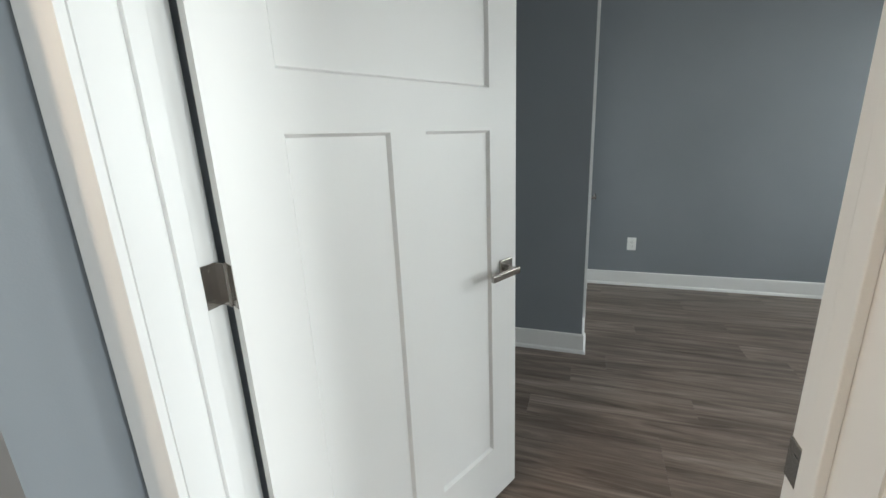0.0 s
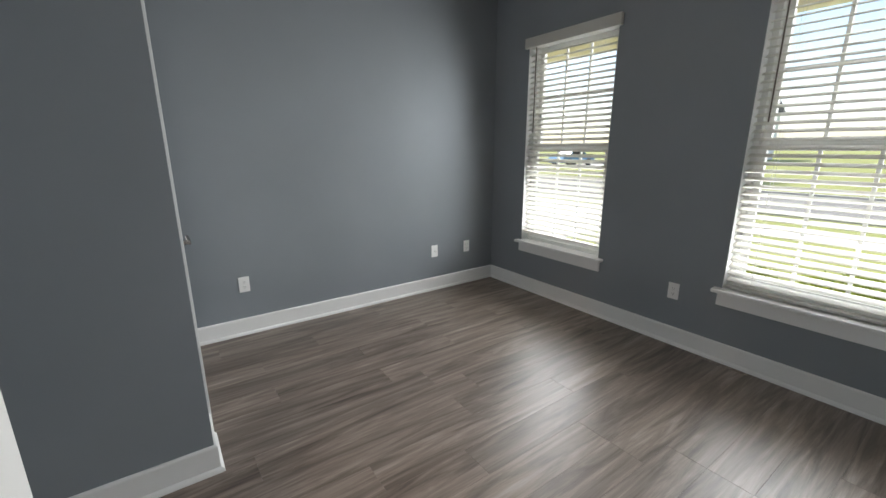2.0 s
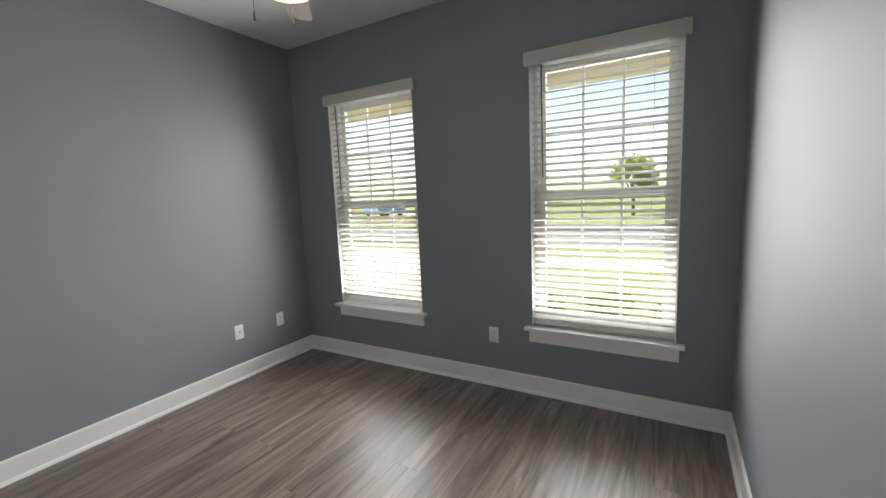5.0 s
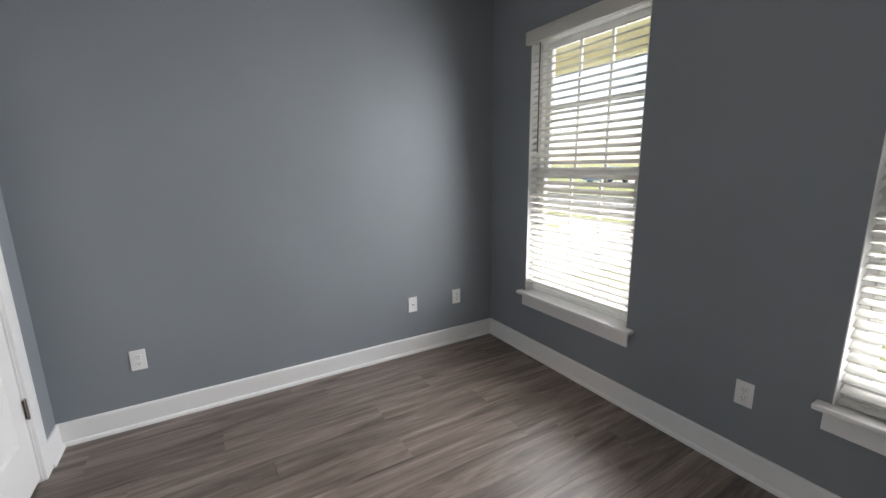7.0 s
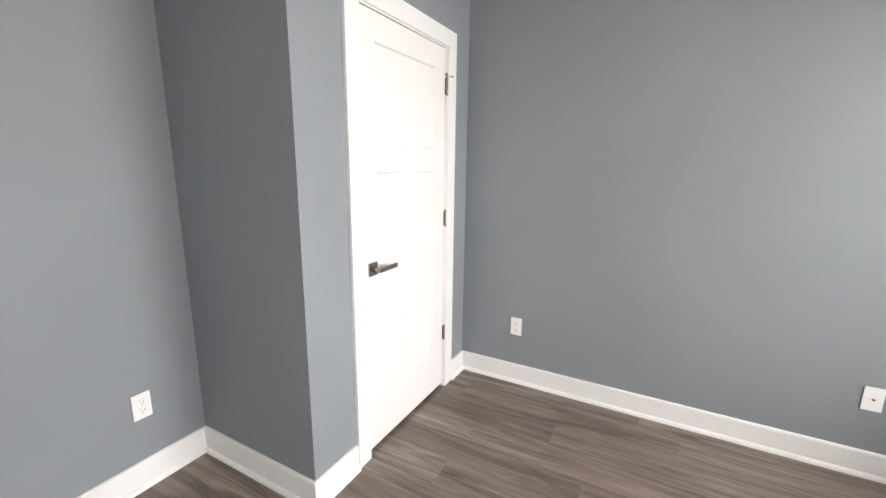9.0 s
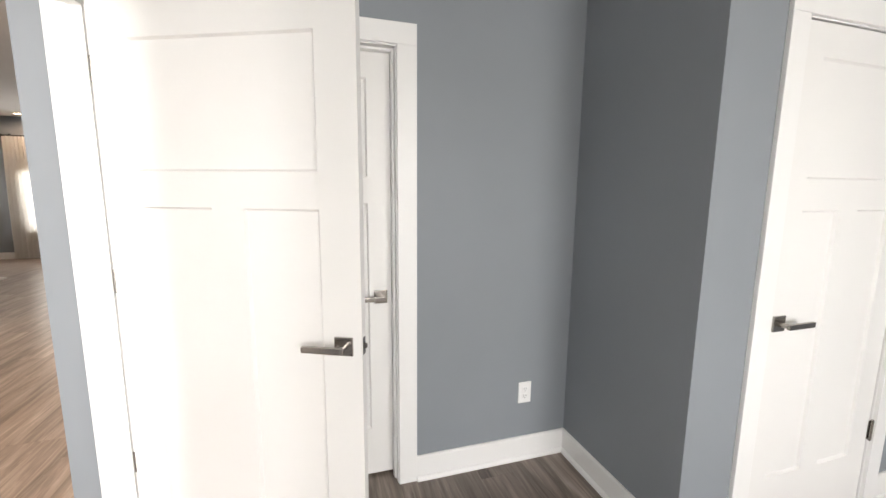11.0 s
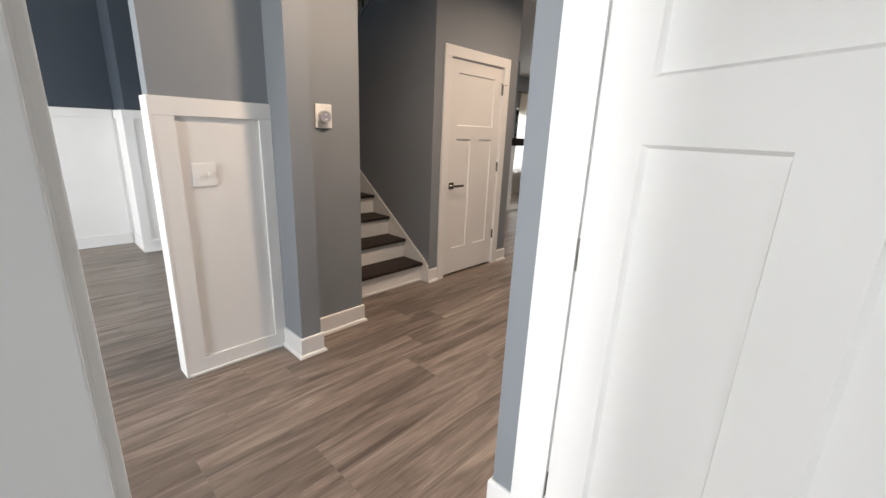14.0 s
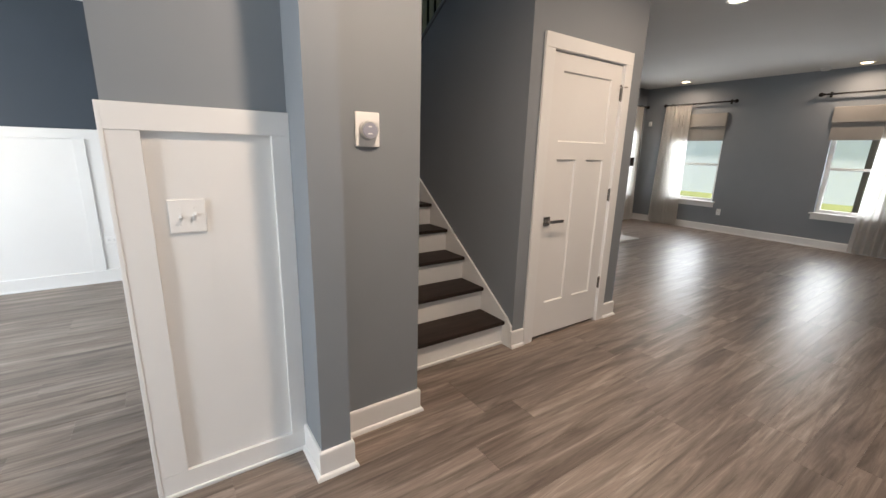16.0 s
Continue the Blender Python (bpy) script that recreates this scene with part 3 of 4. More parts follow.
def blind(y0, y1, z_bottom, tilt, label):
    x, a, b = 2.893, y0 + .010, y1 - .010
    bl = thing("window_blind", (x, (a + b) / 2, 2.28), label, "window blind", "bedroom window blinds")
    inv = Matrix.Translation((-x, -(a + b) / 2, -2.28))

    def add(nm, bm, mat, lab="", sm=False):
        for v in bm.verts:
            v.co = inv @ v.co
        return part(nm, bm, mat, bl, lab, sm)
    bm = bmesh.new()
    bm_box(bm, 2.825, y0 - .030, 2.232, 2.858, y1 + .026, 2.316, .004)
    add("valance", bm, SLAT, "white valance")
    bm = bmesh.new()
    bm_box(bm, x - .025, a, 2.235, x + .025, b, 2.279, .002)
    add("headrail", bm, SLAT)
    # one slat: a shallow crowned strip, shared by all
    bm = bmesh.new()
    L, D, th = b - a, .050, .0030
    N = 6
    rows = []
    for k in range(N + 1):
        u = -D / 2 + D * k / N
        crown = .0025 * (1 - (2 * u / D) ** 2)
        rows.append([bm.verts.new((u, s * L / 2, crown + q)) for s in (-1, 1) for q in (0, th)])
    for p, q in zip(rows, rows[1:]):
        bm.faces.new([p[0], p[2], q[2], q[0]])
        bm.faces.new([p[1], q[1], q[3], p[3]])
        bm.faces.new([p[0], q[0], q[1], p[1]])
        bm.faces.new([p[2], p[3], q[3], q[2]])
    bm.faces.new([rows[0][0], rows[0][1], rows[0][3], rows[0][2]])
    bm.faces.new([rows[-1][0], rows[-1][2], rows[-1][3], rows[-1][1]])
    me = finish(bm)
    me.materials.append(SLAT)
    z, rng = z_bottom + .055, random.Random(5)
    while z < 2.215:
        s = new("slat", me)
        s.parent = bl
        s.matrix_basis = pose(0, 0, z - 2.28, rng.uniform(-.12, .12), -tilt + rng.uniform(-1.5, 1.5), 0)
        z += .0455
    bm = bmesh.new()
    bm_box(bm, x - .026, a, z_bottom, x + .026, b, z_bottom + .016, .004)
    add("bottom_rail", bm, SLAT)
    for f in (.16, .84):
        yy = a + (b - a) * f
        for xx in (x - .026, x + .026):
            bm = bmesh.new()
            bm_tube(bm, (xx, yy, z_bottom + .016), (xx, yy, 2.236), .0011, None, 6)
            add("ladder_cord", bm, SLAT)
    bm = bmesh.new()
    bm_tube(bm, (x - .034, b - .075, 1.52), (x - .034, b - .072, 2.235), .0042, None, 8)
    add("tilt_wand", bm, WAND, "dark tilt wand", True)


bedroom_window("window_1", *W1, "white single-hung window with grilles and a sill")
bedroom_window("window_2", *W2, "white single-hung window with grilles and a sill")
blind(*W1, .575, 28, "white slatted blind lowered almost to the sill")
blind(*W2, .505, 22, "white slatted blind lowered fully to the sill")


# ---- outlets, switches, thermostat ----
def plate(kind, m, label, category, w=.074, h=.118, group=""):
    """Local frame: x across, y out of the wall, z up, centred."""
    p = thing(kind, m, label, category, group)
    bm = bmesh.new()
    bm_box(bm, -w / 2, 0, -h / 2, w / 2, .006, h / 2, .0025)
    part("cover_plate", bm, PLATE, p)
    return p


def screw(p, x, z):
    bm = bmesh.new()
    bm_tube(bm, (x, .006, z), (x, .0074, z), .0034, .0026, 10)
    part("screw", bm, PLATE, p)


def outlet(m, label="white duplex wall outlet"):
    p = plate("wall_outlet", m, label, "outlet", group="wall outlets")
    for z in (-.0195, .0195):
        bm = bmesh.new()
        bm_box(bm, -.0165, .005, z - .0145, .0165, .0085, z + .0145, .003)
        r = part("receptacle", bm, PLATE, p)
        bm = bmesh.new()
        for x, hh in ((-.0065, .0045), (.0065, .0035)):
            bm_box(bm, x - .001, .0084, z + .002 - hh, x + .001, .0090, z + .002 + hh)
        bm_tube(bm, (0, .0083, z - .009), (0, .0090, z - .009), .0024, None, 10)
        part("slots", bm, SLOT, r)
    screw(p, 0, 0)


def coax(m):
    p = plate("cable_outlet", m, "white cable jack wall plate", "outlet")
    bm = bmesh.new()
    bm_tube(bm, (0, .005, 0), (0, .014, 0), .005, .0045, 12)
    part("jack", bm, NICKEL, p, "threaded cable jack", True)
    screw(p, 0, .042)
    screw(p, 0, -.042)


def switch(m, toggles, w, label, ups):
    p = plate("light_switch", m, label, "light switch", w, .120)
    for x, up in zip(toggles, ups):
        bm = bmesh.new()
        bm_box(bm, x - .006, .005, -.013, x + .006, .0078, .013, .001)
        part("switch_frame", bm, PLATE, p)
        bm = bmesh.new()
        bm_box(bm, x - .0042, .006, -.005, x + .0042, .022, .005, .0015, Matrix.Rotation(radians(22 * up), 4, 'X'))
        part("toggle", bm, PLATE, p)
        screw(p, x, .030)
        screw(p, x, -.030)


def on_wall(x, y, z, facing):
    """facing: degrees of the outward normal, 0 along +x."""
    return pose(x, y, z, 0, 0, facing - 90)


outlet(on_wall(.392, 3.39, .395, -90), "white duplex outlet on the grey far wall")
coax(on_wall(2.11, 3.39, .395, -90))
outlet(on_wall(2.508, 3.39, .392, -90), "white duplex outlet near the window corner")
outlet(on_wall(2.86, 1.457, .393, 180), "white duplex outlet between the windows")
outlet(on_wall(-.76, 1.722, .385, 0), "white duplex outlet beside the recessed door")
switch(on_wall(.466, 0, 1.172, 90), (0,), .078, "white single toggle light switch", (1,))
switch(on_wall(-.418, -2.022, 1.138, 90), (-.023, .023), .116, "white double toggle light switch on wainscot", (1, -1))
outlet(on_wall(.14, -5.473, .43, 90) @ Matrix.Rotation(radians(90), 4, 'Y'), "white duplex outlet laid sideways on wainscot")
outlet(on_wall(-9.1, -3.72, .38, 0), "white duplex outlet under the living room window")

th = thing("thermostat", on_wall(-1.108, -1.98, 1.472, 90), "white round thermostat on a square plate", "thermostat")
bm = bmesh.new()
bm_box(bm, -.056, 0, -.072, .056, .008, .072, .006)
part("back_plate", bm, PLATE, th)
bm = bmesh.new()
bm_tube(bm, (0, .008, -.004), (0, .034, -.004), .041, .038, 32)
part("dial", bm, SILVER, th, "silver dial ring", True)
bm = bmesh.new()
bm_tube(bm, (0, .034, -.004), (0, .0355, -.004), .033, .032, 32)
face = part("face", bm, LENS, th, "grey-lavender display face", True)
for z, w in ((.011, .007), (-.018, .010)):
    bm = bmesh.new()
    bm_box(bm, -w, .0354, z - .0028, w, .0362, z + .0028)
    part("mark", bm, PLATE, face)


# ---- wainscot ----
def wainscot(name, axis, face, out, a0, a1, top, battens, base_h=.125, rail=.085, label="", stiles=.10):
    w = thing(name, (0, 0, 0), label, "wainscot")
    w["kind"] = "structure"

    def piece(nm, p0, p1, za, zb, t0, t1, bev=.002):
        lo, hi = sorted((face + out * t0, face + out * t1))
        bm = bmesh.new()
        bm_box(bm, *((lo, p0, za, hi, p1, zb) if axis == "x" else (p0, lo, za, p1, hi, zb)), bevel=bev)
        part(nm, bm, TRIM, w)
    piece("panel_sheet", a0, a1, 0, top - .004, 0, .006, 0)
    piece("top_rail", a0, a1, top - rail, top, .006, .024)
    piece("base_rail", a0, a1, 0, base_h, .006, .022)
    piece("shoe", a0, a1, 0, .018, .022, .034, .006)
    for c0, c1 in battens:
        piece("batten", c0, c1, base_h, top - rail, .006, .022)
    return w


wainscot("wainscot", "y", -2.03, 1, -.790, -.216, 1.52, [(-.312, -.216), (-.790, -.722)], .10, .088, "white board-and-batten panel on the stub wall")
structure("trim", TRIM, [(-.218, -2.14, 0, -.203, -2.006, 1.52)], "white end board of the stub wall wainscot", "trim", .002)
structure("wall_dining_lower", TRIM, [(-.70, -5.60, 0, 2.86, -5.48, 1.5), (-1.255, -5.48, 0, -.60, -4.94, 1.5), (-1.255, -4.94, 0, -1.225, -2.14, 1.5)], "white lower wall of the dining room", "wall")
wainscot("wainscot", "y", -5.48, 1, -.566, 2.86, 1.498, [(.215, .305), (1.015, 1.105), (1.815, 1.905), (2.6, 2.69)], .125, .088, "white board-and-batten wainscot in the dining room")
wainscot("wainscot", "x", -.60, 1, -5.445, -4.94, 1.498, [(-5.03, -4.94)], .125, .088, "white board-and-batten wainscot on the jog of the side wall")
wainscot("wainscot", "y", -4.94, 1, -1.19, -.566, 1.498, [(-.656, -.566), (-1.19, -1.10)], .125, .088, "white board-and-batten wainscot facing the hall")
wainscot("wainscot", "x", -1.225, 1, -4.905, -2.15, 1.498, [(-4.1, -4.01), (-3.2, -3.11), (-2.24, -2.15)], .125, .088, "white board-and-batten wainscot on the recessed side wall")


def crown(segs):
    for x0, y0, x1, y1 in segs:
        a, b = Vector((x0, y0, 0)), Vector((x1, y1, 0))
        d = (b - a).normalized()
        n = Vector((-d.y, d.x, 0))
        H = CEIL_HALL
        prof = [(0, H - .15), (.018, H - .15), (.022, H - .13), (.03, H - .125), (.06, H - .07), (.09, H - .035), (.11, H - .03), (.115, H), (0, H)]
        bm = bmesh.new()
        e = [[bm.verts.new(p + n * u + Vector((0, 0, v))) for u, v in prof] for p in (a, b)]
        for i in range(len(prof)):
            j = (i + 1) % len(prof)
            bm.faces.new([e[0][i], e[0][j], e[1][j], e[1][i]])
        bm.faces.new(e[0])
        bm.faces.new(e[1][::-1])
        tagged(part("crown_moulding", bm, TRIM, None), "white crown moulding under the ceiling", "crown moulding", "", "structure")


crown([(-.60, -5.48, 2.86, -5.48), (-.60, -4.94, -.60, -5.48), (-1.225, -4.94, -.60, -4.94), (-1.225, -2.14, -1.225, -4.94)])
# ---- stairs ----
st = thing("staircase", (-1.86, -2.4, 0), "closed staircase with dark treads and white risers", "stairs")
st["kind"] = "structure"
RISE, RUN, Y0 = .186, .255, -2.34
for k in range(11):
    ya = Y0 - RUN * k
    bm = bmesh.new()
    bm_box(bm, -2.32, ya - .02, RISE * k, -1.378, ya, RISE * (k + 1) - .028)
    r = part("riser", bm, TRIM, st)
    r.matrix_parent_inverse = st.matrix_basis.inverted()
    bm = bmesh.new()
    bm_box(bm, -2.32, ya - RUN - .018, RISE * (k + 1) - .028, -1.378, ya + .028, RISE * (k + 1), .008)
    r = part("tread", bm, TREAD, st, "dark stained wooden tread")
    r.matrix_parent_inverse = st.matrix_basis.inverted()
bm = bmesh.new()
bm_box(bm, -2.318, Y0 + .0005, 0, -1.378, Y0 + .015, .022, .006)
part("shoe", bm, TRIM, st).matrix_parent_inverse = st.matrix_basis.inverted()
bm = bmesh.new()
sl = RISE / RUN
for xa in (-2.335, -2.318):
    pts = [(xa, -2.252, 0), (xa, -2.252, .165), (xa, -2.30, .215), (xa, Y0 - 2.9, .215 + sl * (2.94 - .0)), (xa, Y0 - 2.9, 1.7), (xa, -2.45, 0)]
    bm.faces.new([bm.verts.new(p) for p in pts])
bm.verts.ensure_lookup_table()
for i in range(6):
    j = (i + 1) % 6
    bm.faces.new([bm.verts[i], bm.verts[j], bm.verts[6 + j], bm.verts[6 + i]])
r = part("skirt_board", bm, TRIM, st, "white skirt board along the stair wall")
r.matrix_parent_inverse = st.matrix_basis.inverted()

# railing of the upper flight on the sloping wall
rl = thing("stair_railing", (-2.39, -3.5, 2.35), "black iron balusters on a sloping cap", "railing")
inv = rl.matrix_basis.inverted()
su = .625


def top_z(y):
    return 3.13 + (y + 2.25) * su


bm = bmesh.new()
ang = math.atan(su)
mid_y = -4.275
L = 4.05 / math.cos(ang)
bm_box(bm, -.07, -L / 2, 0, .07, L / 2, .03, .004, Matrix.Translation((-2.393, mid_y, top_z(mid_y))) @ Matrix.Rotation(ang, 4, 'X'))
part("cap", bm, WALL, rl, "painted sloping cap").matrix_parent_inverse = inv
yy = -6.1
while yy < -2.3:
    bm = bmesh.new()
    bm_box(bm, -2.401, yy - .008, top_z(yy) + .02, -2.385, yy + .008, top_z(yy) + .86, .002)
    part("baluster", bm, BLACK, rl).matrix_parent_inverse = inv
    yy += .11
bm = bmesh.new()
bm_box(bm, -.03, -L / 2, 0, .03, L / 2, .045, .01, Matrix.Translation((-2.393, mid_y, top_z(mid_y) + .86)) @ Matrix.Rotation(ang, 4, 'X'))
part("handrail", bm, TREAD, rl, "dark wooden handrail").matrix_parent_inverse = inv

# ---- bedroom ceiling fan ----
FX, FY = 1.45, 1.75
fan = thing("ceiling_fan", (FX, FY, CEIL_ROOM), "ceiling fan with pale blades and a lit lamp", "ceiling fan")


def lathe(bm, prof, seg=28):
    rings = [[bm.verts.new((r * math.cos(2 * math.pi * i / seg), r * math.sin(2 * math.pi * i / seg), z)) for i in range(seg)] for r, z in prof]
    for a, b in zip(rings, rings[1:]):
        for i in range(seg):
            j = (i + 1) % seg
            bm.faces.new([a[i], a[j], b[j], b[i]])
    bm.faces.new(rings[0])
    bm.faces.new(rings[-1][::-1])


bm = bmesh.new()
lathe(bm, [(.065, 0), (.065, -.02), (.03, -.05)])
part("canopy", bm, NICKEL, fan, "", True)
bm = bmesh.new()
bm_tube(bm, (0, 0, -.04), (0, 0, -.25), .013)
part("downrod", bm, NICKEL, fan, "", True)
bm = bmesh.new()
lathe(bm, [(.04, -.24), (.11, -.26), (.125, -.30), (.12, -.35), (.09, -.38), (.07, -.39)])
part("motor", bm, NICKEL, fan, "brushed nickel motor housing", True)
bm = bmesh.new()
lathe(bm, [(.075, -.39), (.115, -.42), (.125, -.45), (.105, -.485), (.06, -.505), (.01, -.51)])
part("lamp_glass", bm, FANLAMP, fan, "warm glowing glass bowl", True)
for k in range(5):
    a = radians(72 * k + 43)
    t = Matrix.Rotation(a, 4, 'Z')
    bm = bmesh.new()
    bm_box(bm, .10, -.018, -.335, .22, .018, -.328, .002, t)
    arm = part("blade_arm", bm, NICKEL, fan)
    bm = bmesh.new()
    prof = [(.20, -.05), (.62, -.068), (.655, -.05), (.66, 0), (.655, .05), (.62, .068), (.20, .05)]
    tt = t @ Matrix.Translation((0, 0, -.326)) @ Matrix.Rotation(radians(11), 4, 'X')
    top = [bm.verts.new(tt @ Vector((x, y, .004))) for x, y in prof]
    bot = [bm.verts.new(tt @ Vector((x, y, -.004))) for x, y in prof]
    bm.faces.new(top)
    bm.faces.new(bot[::-1])
    for i in range(len(prof)):
        j = (i + 1) % len(prof)
        bm.faces.new([top[i], top[j], bot[j], bot[i]])
    part("blade", bm, FANBLADE, arm, "pale grey fan blade")
for dx, ln in ((-.10, .61), (.10, .56)):
    bm = bmesh.new()
    bm_tube(bm, (dx, .09, -.38), (dx, .09, -ln + .03), .0016, None, 6)
    bm_tube(bm, (dx, .09, -ln), (dx, .09, -ln + .035), .006, .004, 10)
    part("pull_chain", bm, WAND, fan, "thin pull chain with a dark fob", True)

# ---- living room ----
def plain_window(name, axis, face, depth, a0, a1, z0, z1, label):
    """axis 'x': in a wall whose inner face is x=face, running in y. depth: signed way outward."""
    win = thing(name, (0, 0, 0), label, "window")
    win["kind"] = "structure"

    def bx(bm, t0, t1, p0, p1, za, zb, bev=.003):
        lo, hi = sorted((face + depth * t0, face + depth * t1))
        bm_box(bm, *((lo, p0, za, hi, p1, zb) if axis == "x" else (p0, lo, za, p1, hi, zb)), bevel=bev)
    bm = bmesh.new()
    for p0, p1, za, zb in ((a0, a0 + .05, z0, z1), (a1 - .05, a1, z0, z1), (a0 + .05, a1 - .05, z0, z0 + .05), (a0 + .05, a1 - .05, z1 - .05, z1)):
        bx(bm, .07, .13, p0, p1, za, zb)
    part("window_frame", bm, VINYL, win)
    bm = bmesh.new()
    zm = (z0 + z1) / 2 - .05
    bx(bm, .075, .12, a0 + .05, a1 - .05, zm - .02, zm + .02)
    part("meeting_rail", bm, VINYL, win)
    bm = bmesh.new()
    bx(bm, .095, .099, a0 + .05, a1 - .05, z0 + .05, z1 - .05, 0)
    g = part("pane", bm, GLASS, win)
    g.visible_shadow = False
    bm = bmesh.new()
    bx(bm, -.05, .07, a0 - .05, a1 + .05, z0 - .02, z0 + .004, .004)
    part("window_sill", bm, TRIM, win)
    bm = bmesh.new()
    bx(bm, -.018, 0, a0 - .03, a1 + .03, z0 - .105, z0 - .021)
    part("apron", bm, TRIM, win)


plain_window("window_3", "x", -9.1, -1, -4.80, -3.86, .56, 2.06, "white living room window with a rolled shade")
plain_window("window_4", "x", -9.1, -1, -2.34, -1.58, .56, 2.06, "white living room window behind a sheer curtain")
plain_window("window_5", "y", -5.45, -1, -8.8, -7.95, .56, 2.06, "white living room window near the corner")
plain_window("window_8", "x", -3.9, -1, -5.0, -3.4, 3.5, 4.9, "upstairs landing window")
plain_window("window_6", "x", 2.86, 1, -4.8, -3.0, .5, 2.4, "white front window of the dining room")
# the front opening below is assumed, made to let light into the hall
plain_window("window_7", "x", 2.86, 1, -1.45, -.65, .7, 2.45, "unseen glazed opening added to light the hall")


def roman_shade(m, w):
    s = thing("roman_shade", m, "taupe woven shade drawn up over the window", "window shade", "living room shades")
    bm = bmesh.new()
    bm_box(bm, -w / 2, 0, -.10, w / 2, .05, .14, .012)
    part("roll", bm, SHADE, s)
    bm = bmesh.new()
    bm_box(bm, -w / 2 + .01, .004, -.36, w / 2 - .01, .016, -.10, .003)
    part("hem", bm, SHADE, s, "lower fold of woven shade cloth")


roman_shade(on_wall(-9.098, -4.33, 2.06, 0), .98)
roman_shade(on_wall(-9.098, -1.96, 2.06, 0), .84)


def curtain(m, w, h, flare, seed):
    c = thing("curtain", m, "sheer white curtain hanging to the floor", "curtain", "sheer curtains")
    rng = random.Random(seed)
    bm = bmesh.new()
    NX, NZ, folds = 60, 14, 7 + seed % 2
    ph = rng.uniform(0, 6)
    grid = []
    for j in range(NZ + 1):
        v = j / NZ
        row = []
        for i in range(NX + 1):
            u = i / NX
            x = (u - .5) * w * (1 + flare * v)
            y = .075 + (.022 + .018 * v) * math.sin(u * folds * 6.283 + ph + .6 * math.sin(3 * v)) + .008 * math.sin(u * 37 + 5 * v)
            row.append(bm.verts.new((x, y, -h * v + .01 * math.sin(u * 20) * v)))
        grid.append(row)
    for a, b in zip(grid, grid[1:]):
        for i in range(NX):
            bm.faces.new([a[i], a[i + 1], b[i + 1], b[i]])
    bmesh.ops.solidify(bm, geom=list(bm.faces), thickness=.0015)
    part("cloth", bm, CURTAIN, c, "", True)
    return c


def curtain_rod(m, w):
    r = thing("curtain_rod", m, "black curtain rod with ball finials", "curtain rod", "curtain rods")
    bm = bmesh.new()
    bm_tube(bm, (-w / 2, .075, 0), (w / 2, .075, 0), .013)
    part("rod", bm, BLACK, r, "", True)
    for s in (-1, 1):
        bm = bmesh.new()
        bmesh.ops.create_uvsphere(bm, u_segments=16, v_segments=10, radius=.033, matrix=Matrix.Translation((s * (w / 2 + .015), .075, 0)))
        bm_tube(bm, (s * (w / 2 - .03), .075, 0), (s * (w / 2), .075, 0), .018, None, 12)
        part("finial", bm, BLACK, r, "", True)
        bm = bmesh.new()
        bm_box(bm, s * (w / 2 - .09) - .008, 0, -.012, s * (w / 2 - .09) + .008, .075, .004, .002)
        bm_box(bm, s * (w / 2 - .09) - .018, 0, -.04, s * (w / 2 - .09) + .018, .006, .04, .002)
        part("bracket", bm, BLACK, r)


curtain_rod(on_wall(-9.1, -4.36, 2.39, 0), 1.24)
curtain_rod(on_wall(-9.1, -1.85, 2.39, 0), 1.40)
curtain_rod(on_wall(-8.32, -5.45, 2.39, 90), 1.40)
curtain(on_wall(-9.1, -4.72, 2.385, 0), .50, 2.365, .2, 3)
curtain(on_wall(-9.1, -1.50, 2.385, 0), .50, 2.365, .3, 4)
curtain(on_wall(-8.60, -5.45, 2.385, 90), .58, 2.365, .2, 5)

sensor = thing("alarm_sensor", on_wall(-9.1, -5.3, 2.05, 0), "small white motion sensor high on the wall", "alarm sensor")
bm = bmesh.new()
bm_box(bm, -.03, 0, -.05, .03, .04, .05, .012)
part("housing", bm, PLATE, sensor)

# fireplace: chimney breast, white surround, dark mantel, hearth
wall("wall_chimney", "grey painted chimney breast", [(-6.75, -5.45, 0, -5.0, -4.42, TOP)])
fp = thing("fireplace", (-5.9, -4.4, 0), "white fireplace surround with a dark wooden mantel", "fireplace")
bm = bmesh.new()
bm_box(bm, -.80, -.018, .03, -.60, .06, 1.22, .004)
part("pilaster", bm, TRIM, fp)
bm = bmesh.new()
bm_box(bm, .60, -.018, .03, .80, .06, 1.22, .004)
part("pilaster", bm, TRIM, fp)
bm = bmesh.new()
bm_box(bm, -.60, -.018, .92, .60, .05, 1.22, .004)
part("frieze", bm, TRIM, fp)
bm = bmesh.new()
bm_box(bm, -.90, -.02, 1.22, .90, .22, 1.36, .006)
part("mantel", bm, MANTEL, fp, "dark stained mantel beam")
bm = bmesh.new()
bm_box(bm, -.60, -.018, .03, .60, .01, .92, .002)
part("firebox", bm, BLACK, fp, "black firebox front")
hs = structure("hearth", STONE, [(-6.95, -4.40, 0, -4.9, -4.0, .03)], "pale stone hearth slab", "hearth", .004)


